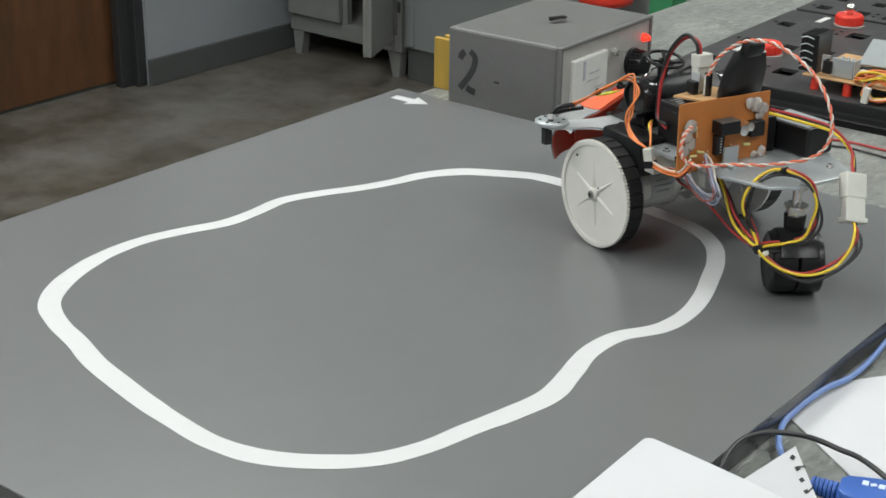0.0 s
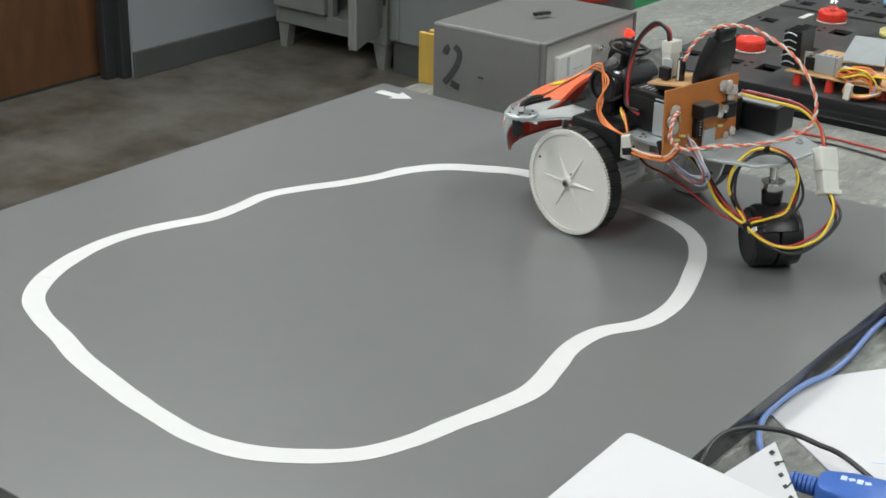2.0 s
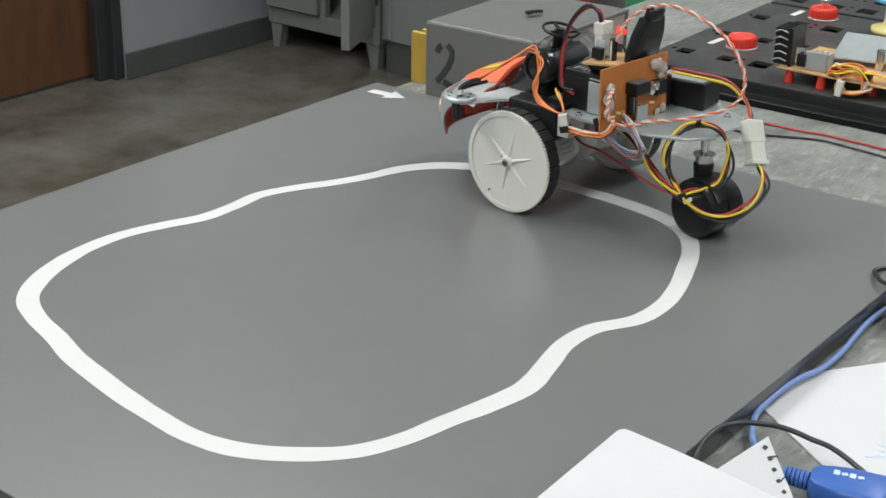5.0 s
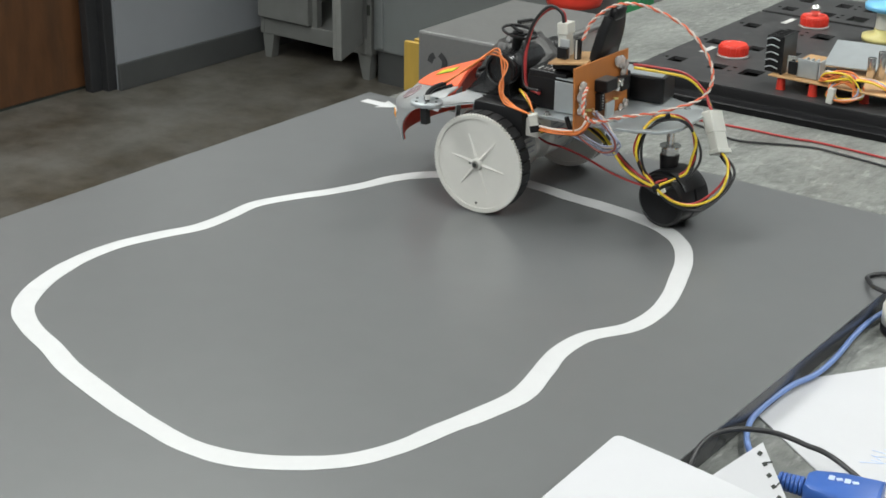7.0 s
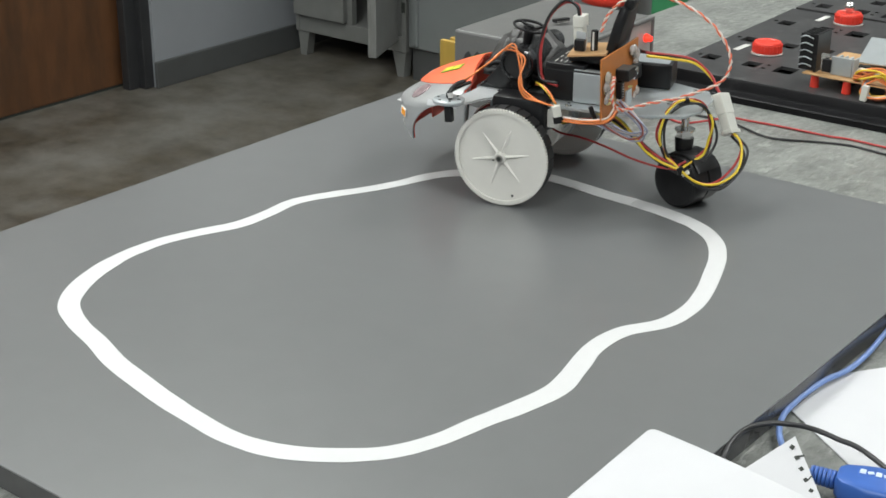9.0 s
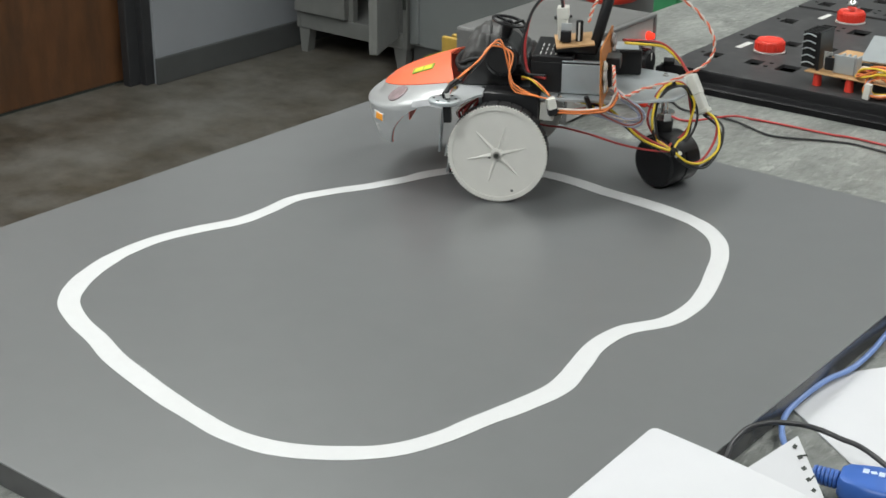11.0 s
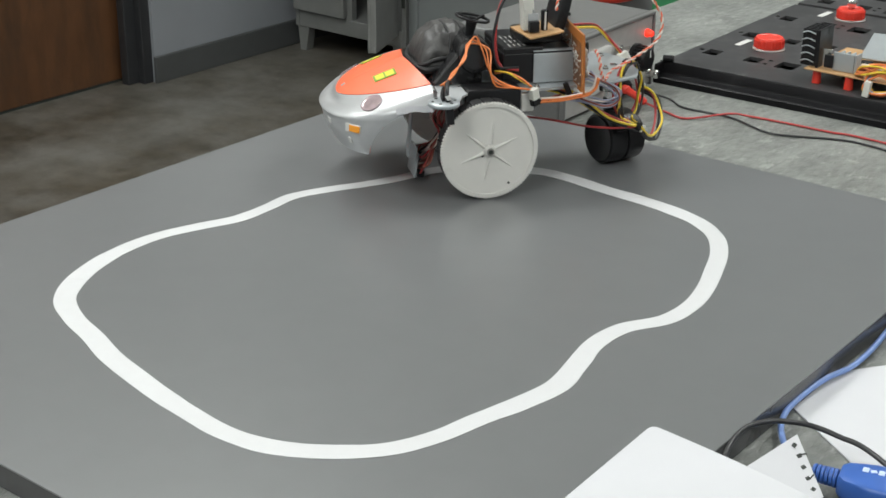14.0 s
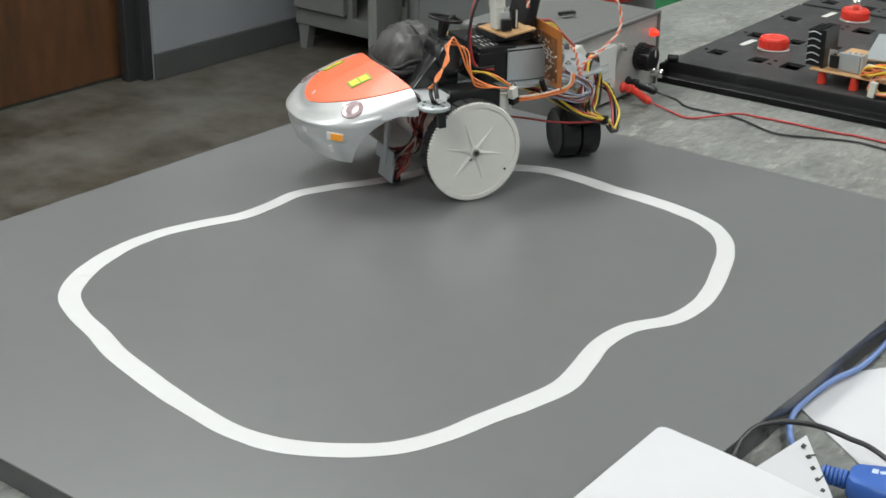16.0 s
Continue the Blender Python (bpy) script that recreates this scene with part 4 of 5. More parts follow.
boxed("sensor_post", (0.0065, 0.0065, 0.014), (0.0405, 0.0185, 0.0835), "black", arm, "black sensor block", (0, 4, 0), 0.0008)
bm = bmesh.new()
add_wire(bm, [(0.041, 0.015, 0.095), (0.042, 0.013, 0.101), (0.040, 0.006, 0.1055), (0.036, -0.004, 0.107)], 0.0021, 8)
add_wire(bm, [(0.044, 0.012, 0.095), (0.045, 0.010, 0.099), (0.041, -0.002, 0.1015), (0.034, -0.012, 0.104)], 0.0017, 8)
part("sleeve", bm, "black", arm, "black heat-shrink sleeves")
cylinder("sleeve_end", 0.0023, 0.004, (0.0413, 0.0145, 0.0985), "label", arm, "", (0, 10, 0), seg=12)

# ---- toy car nose ----
YC = -0.094  # the shell sits a little to the right of the plate's middle
# lines round the shell, from the bonnet's crest to the lower lip: front x, half width, front z, rear z, rear x, squareness
LINES = [(0.098, 0.0, 0.0890, 0.1055, 0.056, 2.0), (0.109, 0.030, 0.0830, 0.1025, 0.051, 1.8), (0.1160, 0.0580, 0.0765, 0.0955, 0.044, 1.9), (0.1195, 0.071, 0.0705, 0.0920, 0.045, 2.1),
         (0.1255, 0.0785, 0.0690, 0.0850, 0.046, 2.15), (0.1310, 0.0800, 0.0655, 0.0790, 0.047, 2.15), (0.1285, 0.0795, 0.0620, 0.0740, 0.047, 2.3), (0.1265, 0.0790, 0.0520, 0.0600, 0.047, 2.45), (0.1190, 0.0765, 0.0365, 0.0375, 0.047, 2.6)]
RISE = [1.0, 0.85, 0.7, 0.7, 0.85, 1.1, 1.2, 1.2, 1.2]
STEPS, RUNGS = 60, 10


def line_point(k, a):
    xf, hw, zf, zr, xr, n = LINES[k]
    c, q = math.cos(a) ** (2 / n) if math.cos(a) > 1e-9 else 0.0, abs(math.sin(a)) ** (2 / n)
    return Vector((xr + (xf - xr) * c, YC + math.copysign(hw * q, a), zf + (zr - zf) * (1 - c) ** RISE[k]))


def skin(a, v):
    """A point of the shell: a turns from one side by the front to the other, v runs from the crest to the lip."""
    k = min(int(v), len(LINES) - 2)
    f = v - k
    p = [line_point(min(max(k + d, 0), len(LINES) - 1), a) for d in (-1, 0, 1, 2)]
    return 0.5 * (2 * p[1] + (p[2] - p[0]) * f + (2 * p[0] - 5 * p[1] + 4 * p[2] - p[3]) * f * f + (3 * p[1] - p[0] - 3 * p[2] + p[3]) * f ** 3)


def skin_normal(a, v):
    d = 0.004
    n = (skin(min(a + d, 1.5707), v) - skin(max(a - d, -1.5707), v)).cross(skin(a, min(v + 0.02, 8)) - skin(a, max(v - 0.02, 0)))
    n.normalize()
    return -n if n.dot(skin(a, v) - Vector((0.05, YC, 0.05))) < 0 else n


def in_arch(p):
    if p.y < YC:
        return p.y < YC - 0.03 and p.x < 0.098 and p.z < 0.045 + (0.1 - p.x) * 0.3
    return p.y > YC + 0.03 and (((max(p.x, 0.052) - 0.052) / 0.0475) ** 2 + ((p.z - 0.038) / 0.0415) ** 2 < 1)


def lip(a):
    """How far down the shell goes before it meets the wheel arch."""
    v = 3.0
    while v < 8 and not in_arch(skin(a, v)):
        v += 0.02
    return min(v, 8.0)


ANGLES = [math.copysign(1 - (1 - abs(t)) ** 1.35, t) * 1.5706 for t in (-1 + j / STEPS for j in range(2 * STEPS + 1))]
ENDS = [lip(a) for a in ANGLES]


def shell(name, spans, lift, depth, material, label, parent):
    """A sheet of the shell between two lines, lifted off it and of some depth."""
    bm = bmesh.new()
    rows = []
    for a, (v0, v1) in zip(ANGLES, spans):
        col = []
        for r in range(RUNGS + 1):
            v = v0 + (v1 - v0) * r / RUNGS
            p, n = skin(a, v), skin_normal(a, max(v, 0.06))
            col.append((bm.verts.new(p + n * lift), bm.verts.new(p + n * (lift - depth))))
        rows.append(col)
    m = len(rows) - 1
    for j in range(m):
        for r in range(RUNGS):
            q = rows[j][r], rows[j + 1][r], rows[j + 1][r + 1], rows[j][r + 1]
            bm.faces.new([w[0] for w in q])
            bm.faces.new([w[1] for w in reversed(q)])
        for r in (0, RUNGS):
            bm.faces.new((rows[j][r][0], rows[j + 1][r][0], rows[j + 1][r][1], rows[j][r][1]))
    for j in (0, m):
        for r in range(RUNGS):
            bm.faces.new((rows[j][r][0], rows[j][r + 1][0], rows[j][r + 1][1], rows[j][r][1]))
    bmesh.ops.recalc_face_normals(bm, faces=bm.faces)
    return part(name, bm, material, parent, label, smooth=50)


RUNGS = 26
nose = shell("car_nose", [(1.96, e) for e in ENDS], 0.0, 0.0012, mat("silver_paint", (0.46, 0.47, 0.475), 0.36, metal=0.5, vary=0.08, scale=60, stain=((0.3, 0.3, 0.3), 60, 0.62, 0.35)), "silver toy car nose with bumper and wheel arches", robot)
RUNGS = 12
shell("bonnet", [(0.0, 2.0)] * len(ENDS), 0.0007, 0.0016, "orange_body", "fluorescent orange bonnet", nose)
shell("inner_shell", [(0.3, e - 0.03) for e in ENDS], -0.0016, 0.001, "red_shell", "dark red inner shell", nose)

bm = bmesh.new()
add_prism(bm, [(-0.042, 0.083), (-0.050, 0.066), (-0.03, 0.060), (0.0, 0.057), (0.03, 0.056), (0.050, 0.056), (0.052, 0.068), (0.042, 0.083), (0.02, 0.088), (-0.02, 0.088)], 0.0012, pose(0.0845, YC, 0, 90, 0, 90))
part("bulkhead", bm, "red_shell", nose, "red plastic bulkhead inside the nose")
SKIN = [(skin(a, v / 10), a, v / 10) for a in ANGLES[::2] for v in range(1, 80, 2)]


def on_nose(x, y, z, lift=0.0):
    """The place and turn on the shell nearest to a point."""
    t = Vector((x, y, z))
    _, a, v = min((((p - t).length, a, v) for p, a, v in SKIN))
    n = skin_normal(a, v)
    ex = Vector((1, 0, 0)) - n * n.x if abs(n.x) < 0.8 else Vector((0, 1, 0)) - n * n.y
    ex.normalize()
    m = Matrix((ex, n.cross(ex), n)).transposed().to_4x4()
    m.translation = skin(a, v) + n * lift
    return m


for s in (1, -1):
    bm = bmesh.new()
    add_lathe(bm, [(0.0099, -0.0012), (0.0099, 0.0004), (0.0092, 0.0008), (0.0086, 0.0004), (0.005, 0.0008), (0.0003, 0.001)], on_nose(0.0985, YC + s * 0.0535, 0.0860, 0.0), 28)
    part("headlight", bm, "lens", nose, "round clear headlight")
    m = on_nose(0.1125, YC + s * 0.0585, 0.0605, 0.0004)
    m = m @ pose(0, 0, 0, 0, 0, -5 * s)
    bm = bmesh.new()
    add_box(bm, (0.0165, 0.0074, 0.0012), (0.002, 0, 0), bevel=0.0006)
    part("side_lamp", bm, "label", nose, "white side lamp surround", at=m)
    bm = bmesh.new()
    add_box(bm, (0.0115, 0.006, 0.0016), bevel=0.0006)
    part("turn_signal", bm, "amber", nose, "amber turn signal", at=m @ pose(0, 0, 0.0004))
    bm = bmesh.new()
    add_box(bm, (0.0042, 0.0062, 0.0016), bevel=0.0007)
    part("fog_lamp", bm, "label", nose, "small fog lamp", at=on_nose(0.119, YC + s * 0.052, 0.0475, 0.0002))
bm = bmesh.new()
add_box(bm, (0.008, 0.0045, 0.0012), bevel=0.0005)
part("grille_light", bm, "label", nose, "", at=on_nose(0.133, YC + 0.022, 0.056, 0.0002))
for x, y, z, turn in ((0.0774, -0.0708, 0.0964, 0), (0.0765, -0.1330, 0.093, 2)):
    m = on_nose(x, y, z, 0.0010) @ pose(0, 0, 0, 0, 0, turn)
    bm = bmesh.new()
    add_box(bm, (0.0205, 0.0122, 0.0004))
    st = part("sticker", bm, "sticker_green", nose, "yellow-green sticker", at=m)
    for dx in (-0.0046, 0.0046):
        boxed("sticker_print", (0.0078, 0.0086, 0.0003), (dx, 0, 0.0003), "sticker", st)
bm = bmesh.new()
add_box(bm, (0.0042, 0.0028, 0.0006), bevel=0.0002)
part("bonnet_badge", bm, "alu", nose, "", at=on_nose(0.1105, YC, 0.082, 0.0008))
bm = bmesh.new()
for k in range(7):
    add_box(bm, (0.0052, 0.0055, 0.0004), (0.0022 * 2 * (k - 3), 0.0008 * math.cos(k), 0))
part("masking_strip", bm, "paper", nose, "strip of pale tape with pen marks", at=on_nose(0.064, YC + 0.08, 0.0805, 0.0004))

# ---- dashboard cowl, steering wheel ----
bm = bmesh.new()
rings = []
RIDGE = [(0.046, 0.099), (0.042, 0.1165), (0.036, 0.1265), (0.026, 0.1325), (0.014, 0.1345), (0.002, 0.1315), (-0.014, 0.1180)]
for i in range(25):
    v = i / 24
    x = 0.046 - 0.060 * v
    top = float(np.interp(-x, [-q[0] for q in RIDGE], [q[1] for q in RIDGE]))
    hw = 0.023 + 0.014 * math.sin(math.pi * min(1.0, 0.2 + v * 0.55))
    ring = []
    for j in range(25):
        a = math.pi * j / 24
        fold = 0.0010 * math.sin(j * 1.9 + v * 3) * (1 if 2 < i < 21 else 0.2) + 0.0026 * noise.noise(Vector((x * 120, j * 0.5, 2))) + (0.0016 if i in (7, 8, 14, 15) else 0)
        ring.append(bm.verts.new((x, MID - 0.016 + (hw + fold) * math.cos(a), 0.096 + (top - 0.096 + fold) * math.sin(a) ** 0.8)))
    rings.append(ring)
for a, b in zip(rings, rings[1:]):
    for j in range(24):
        bm.faces.new((a[j], a[j + 1], b[j + 1], b[j]))
bm.faces.new(rings[0]), bm.faces.new(rings[-1][::-1])
cowl = part("dashboard_cowl", bm, mat("dark_grey_vinyl", (0.036, 0.035, 0.034), 0.48, vary=0.45, scale=130, bump=0.5, stain=((0.1, 0.097, 0.092), 45, 0.5, 0.6)), robot, "worn dark grey moulded dashboard cowl", smooth=60)
def cowl_at(v, a, out=0.0):
    """A point on the cowl, v from front to back, a from its left side over the top."""
    x = 0.046 - 0.060 * v
    top = float(np.interp(-x, [-q[0] for q in RIDGE], [q[1] for q in RIDGE]))
    hw = 0.023 + 0.014 * math.sin(math.pi * min(1.0, 0.2 + v * 0.55))
    return (x + (out if v < 0.04 else 0), MID - 0.016 + (hw + out) * math.cos(a), 0.096 + (top - 0.096 + out) * math.sin(a) ** 0.8)


for low, r in ((0.10, 0.0030), (0.30, 0.0018)):
    side = [cowl_at(v, low, 0.001) for v in (0.95, 0.75, 0.55, 0.35, 0.2, 0.08)]
    far = [cowl_at(v, math.pi - low, 0.001) for v in (0.08, 0.2, 0.35, 0.55, 0.75, 0.95)]
    wired("welt", side + [cowl_at(0.0, 1.1, 0.002), cowl_at(0.0, 2.0, 0.002)] + far, r, "rubber", cowl, "black rubber welt round the cowl", seg=8)
for v in (0.40, 0.62):
    wired("seam", [cowl_at(v + 0.06 * math.sin(a * 1.7), a, 0.0006) for a in (0.2, 0.6, 1.0, 1.4, 1.8, 2.2, 2.6, 2.95)], 0.0011, "rubber", cowl, "raised seam", seg=6)
# Black plate closes the open back and stands for the hollow's shade.
bm = bmesh.new()
add_prism(bm, [(cowl_at(1.0, math.pi * k / 14)[1], cowl_at(1.0, math.pi * k / 14)[2]) for k in range(15)], 0.004, pose(-0.0185, 0, 0, 90, 0, 90), 0.001)
part("cowl_back_shade", bm, "black", cowl, "black plate for the shaded hollow behind the cowl")
boxed("cowl_base", (0.044, 0.058, 0.012), (0.010, MID - 0.018, 0.0950), "black", cowl, "black base block", bevel=0.002)
bm = bmesh.new()
add_prism(bm, [(0.040, 0.0912), (0.014, 0.1215), (0.002, 0.1230), (-0.004, 0.116), (-0.004, 0.0912)], 0.024, pose(0, -0.043, 0, 90, 0, 0), 0.002)
part("side_cheek", bm, "black_gloss", cowl, "shiny black wedge beside the cowl", smooth=40)
bm = bmesh.new()
add_lathe(bm, [(0.0115, 0.0022), (0.0118, 0), (0.0140, 0.0004), (0.0148, 0.002), (0.0148, 0.020), (0.0140, 0.021), (0.0140, 0.054), (0.0125, 0.057), (0.0085, 0.058), (0.0085, 0.082), (0.0098, 0.083), (0.0098, 0.096), (0.006, 0.097)], pose(0.003, -0.0375, 0.1165, 90, 0, 0), 32)
part("barrel", bm, "black_gloss", cowl, "shiny black barrel", smooth=40)
sw = pose(0.0000, -0.0640, 0.1450, 0, -12, 0)
bm = bmesh.new()
add_wire(bm, [sw @ Vector((0.0145 * math.cos(math.tau * k / 20), 0.0145 * math.sin(math.tau * k / 20), 0)) for k in range(20)], 0.0014, 8, 2, True)
wheel_rim = part("steering_wheel", bm, "black", robot, "black toy steering wheel")
bm = bmesh.new()
for a in (90, 210, 330):
    add_box(bm, (0.0145, 0.0024, 0.0016), tuple(sw @ Vector((0.007 * math.cos(radians(a)), 0.007 * math.sin(radians(a)), -0.0005))), (0, -12, a))
add_cyl(bm, 0.004, 0.003, 0.004, tuple(sw @ Vector((0, 0, -0.001))), (0, -12, 0), 14)
add_cyl(bm, 0.0032, 0.0055, 0.020, tuple(sw @ Vector((0, 0, -0.011))), (0, -12, 0), 12)
part("steering_column", bm, "black", wheel_rim, smooth=40)

# ---- batteries, seat, boards ----
bat = boxed("battery", (0.066, 0.062, 0.028), (-0.055, MID + 0.01, 0.1031), "black", robot, "black sealed battery with white print", bevel=0.0015)
boxed("battery_lid", (0.036, 0.066, 0.006), (-0.041, MID + 0.008, 0.1186), "black", bat, bevel=0.0012)
for r in range(4):
    for c in range(3):
        boxed("print_bar", (0.0009 if r < 3 else 0.0016, 0.009 - 0.003 * ((r + c) % 2), 0.0003), (-0.03 - r * 0.0045, MID + 0.032 - c * 0.0135, 0.12175), "label", bat, "white print")
bm = bmesh.new()
add_box(bm, (0.0375, 0.0014, 0.0262), (-0.0685, MID + 0.0424, 0.1027), bevel=0.0005)
add_box(bm, (0.0375, 0.006, 0.0012), (-0.0685, MID + 0.0392, 0.1178), bevel=0.0004)
part("clamp_plate", bm, "alu", bat, "bright aluminium clamp plate")
seat = boxed("seat_base", (0.038, 0.042, 0.009), (-0.060, MID + 0.014, 0.1265), "black", robot, "black toy seat", (0, 0, 0), 0.003, smooth=45)
bm = bmesh.new()
add_prism(bm, [(-0.017, 0), (-0.0195, 0.012), (-0.0185, 0.03), (-0.013, 0.0445), (0.013, 0.0445), (0.0185, 0.03), (0.0195, 0.012), (0.017, 0)], 0.0095, pose(-0.0755, MID + 0.012, 0.127, 90, 0, 90) @ pose(0, 0, -0.005, -14, 0, 0), 0.003)
back = part("seat_back", bm, "black", seat, "black moulded seat back", smooth=45)
bm = bmesh.new()
add_box(bm, (0.009, 0.019, 0.012), (-0.0885, MID + 0.012, 0.1735), (0, -16, 0), 0.0035)
part("headrest", bm, "black", seat, "black headrest", smooth=45)
small = boxed("regulator_board", (0.033, 0.042, 0.0015), (-0.058, MID + 0.0235, 0.1322), "pcb_pale", robot, "small brown circuit board", (0, 6, 8))
bm = bmesh.new()
add_box(bm, (0.0085, 0.012, 0.026), (-0.0475, MID + 0.0235, 0.146), (0, 4, 0), 0.001)
add_box(bm, (0.010, 0.0135, 0.010), (-0.0475, MID + 0.0235, 0.1565), (0, 4, 0), 0.0008)
part("white_connector", bm, "nylon", small, "milky white power connector")
boxed("regulator", (0.009, 0.005, 0.0095), (-0.0515, MID + 0.0345, 0.1380), "black", small, "black regulator", bevel=0.0005)
boxed("regulator_tab", (0.009, 0.0014, 0.0155), (-0.0515, MID + 0.0315, 0.1410), "alu_matt", small, bevel=0.0003)
cylinder("capacitor", 0.0032, 0.018, (-0.0625, MID + 0.0290, 0.1420), "black_gloss", small, "black capacitor", seg=16, bevel=0.0006)
boxed("capacitor_stripe", (0.0004, 0.0015, 0.016), (-0.0625, MID + 0.0323, 0.1420), "label", small, "", (0, 0, 90))

main = thing("control_board", "", "", pose(-0.0875, -0.0505, 0.1122, 0, 2, -3))
main.parent = robot
tagged(main, "upright brown circuit board with parts and solder")
boxed("laminate", (0.0016, 0.084, 0.053), (0, 0, 0), "pcb", main, "orange-brown laminate", bevel=0.0002)
boxed("copper_side", (0.0004, 0.070, 0.040), (0.0008, 0, -0.002), mat("tinned_copper_side", (0.16, 0.06, 0.018), 0.35, vary=0.5, scale=260, stain=((0.36, 0.14, 0.04), 160, 0.5, 0.8)), main, "darker copper side")
rng = random.Random(7)
for k in range(120):
    y, z = rng.gauss(0, 0.016), rng.gauss(-0.001, 0.0085)
    bm = bmesh.new()
    add_lathe(bm, [(0.0011, 0), (0.0008, 0.0006), (0.0003, 0.0011)], pose(0.0009, max(-0.034, min(0.034, y)), max(-0.02, min(0.018, z)), 0, 90, 0), 6)
    part("solder_joint", bm, "solder", main)
for k in range(9):
    y, z, l = rng.uniform(-0.034, 0.03), rng.uniform(-0.018, 0.018), rng.uniform(0.006, 0.018)
    boxed("track", (0.0002, l if k % 2 else 0.0012, 0.0012 if k % 2 else l * 0.7), (0.0011, y, z), "solder", main)
relay = boxed("relay", (0.012, 0.018, 0.0095), (-0.0068, 0.003, 0.006), "black", main, "black relay", bevel=0.0008)
boxed("relay_top", (0.0112, 0.0172, 0.0006), (-0.0068, 0.003, 0.0111), "base", relay, "grey printed top")
boxed("chip", (0.005, 0.0075, 0.015), (-0.0032, 0.0065, -0.008), "black", main, "black chip on its socket", bevel=0.0004)
for k in range(6):
    boxed("chip_leg", (0.0012, 0.0014, 0.0008), (-0.006, 0.0065, -0.0135 + k * 0.0022), "solder", main)
boxed("black_block", (0.007, 0.013, 0.012), (-0.0042, -0.027, 0.0005), "black", main, "black terminal block", bevel=0.0008)
for y, z, r in ((-0.0125, 0.0015, 0.0042), (-0.0185, 0.0035, 0.0034)):
    cylinder("capacitor_can", r, 0.009, (-0.0052, y, z), "chrome", main, "silver capacitor", (0, 90, 0), seg=18, bevel=0.0006)
for y, z, h in ((0.03, 0.008, 10), (0.027, 0.0035, 80), (0.022, -0.012, 15), (0.029, -0.014, 5), (-0.006, -0.013, 85), (-0.012, -0.016, 75), (-0.021, -0.012, 10), (0.015, -0.015, 80), (0.033, -0.003, 0)):
    cylinder("resistor", 0.0011, 0.0065, (-0.002, y, z), "pale_yellow" if h < 50 else "pcb_pale", main, "", (90 + h, 0, 0), seg=8)
for y, z, r in ((0.033, 0.009, 0.0055), (0.036, 0.002, 0.005), (0.0325, -0.004, 0.0052), (0.037, -0.009, 0.004), (-0.028, 0.018, 0.0058), (-0.034, 0.014, 0.0052), (-0.022, 0.0195, 0.0045), (-0.031, 0.009, 0.0042), (-0.035, -0.019, 0.0042), (-0.028, -0.021, 0.0032)):
    bm = bmesh.new()
    v = bmesh.ops.create_icosphere(bm, subdivisions=2, radius=r)["verts"]
    for q in v:
        q.co *= 1 + 0.4 * noise.noise(q.co * 330 + Vector((y * 90, z * 80, 0)))
    bmesh.ops.scale(bm, verts=v, vec=(0.42, 1, 1))
    bmesh.ops.translate(bm, verts=v, vec=(-0.003, y, z))
    part("glue_blob", bm, "glue", main, "milky hot-glue blob", smooth=80)
pack = boxed("battery_pack", (0.046, 0.030, 0.023), (-0.0915, MID - 0.040, PZ + 0.0142), "black", robot, "black battery pack with a pale label on top", (0, 0, 6), 0.002)
boxed("pack_label", (0.040, 0.026, 0.0005), (-0.0915, MID - 0.040, PZ + 0.0260), "alu", pack, "pale label", (0, 0, 6))

# line sensor under the nose
ir = boxed("line_sensor", (0.0016, 0.030, 0.022), (0.0515, MID + 0.012, 0.0145), "alu", robot, "upright line sensor board with red wiring", (0, -8, 0), 0.0003)
for k in range(3):
    boxed("detector", (0.006, 0.007, 0.006), (0.0478, MID + k * 0.012, 0.0064), "black", ir, "black infrared detector", (0, -8, 0), 0.0005)
boxed("backing", (0.0014, 0.037, 0.012), (0.0532, MID + 0.012, 0.0265), "alu", ir, "thin aluminium strip", (0, -8, 0))
boxed("hanger", (0.002, 0.007, 0.064), (0.0575, MID + 0.0265, 0.056), "alu", ir, "thin aluminium hanger", (0, -4, 0), 0.0004)
rng = random.Random(11)
for k in range(24):
    y = MID + 0.029 - k * 0.0014
    o = [rng.uniform(-0.009, 0.009) for _ in range(6)]
    wired("sensor_wire", [(0.0488, y, 0.013 + o[0]), (0.041 + o[1] / 2, y + o[2], 0.021 + o[3] / 2), (0.035 + o[4] / 2, MID + 0.026 + o[5], 0.034), (0.030 + o[0] / 3, MID + 0.03 + o[1] / 2, 0.047), (0.034 + o[2], MID + 0.036 + o[3], 0.066), (0.02, MID + 0.04, 0.084)],
          0.00085, ("w_brown", "w_red", "w_brown", "w_white", "w_black")[k % 5], ir, seg=6, steps=4)
boxed("tie", (0.005, 0.012, 0.003), (0.0305, MID + 0.031, 0.047), "black", ir)

# ---- rear caster ----
CASTER = (-0.1395, -0.081)
bm = bmesh.new()
add_cyl(bm, 0.0035, 0.0035, 0.034, (*CASTER, 0.073), seg=14)
add_cyl(bm, 0.0075, 0.0075, 0.006, (*CASTER, 0.0815), seg=6)
add_cyl(bm, 0.009, 0.009, 0.0014, (*CASTER, 0.0655), seg=20)
add_cyl(bm, 0.0072, 0.0072, 0.007, (*CASTER, 0.0612), seg=6)
part("caster_stem", bm, "chrome", robot, "steel caster stem with nuts", smooth=30)
bm = bmesh.new()
add_cyl(bm, 0.0072, 0.0085, 0.016, (0, 0, 0.0505), seg=20, bevel=0.001)
caster = part("caster", bm, "black", robot, "black swivelling twin-wheel caster", at=pose(*CASTER, 0), smooth=40)
TRAIL, CR = -0.007, 0.0232
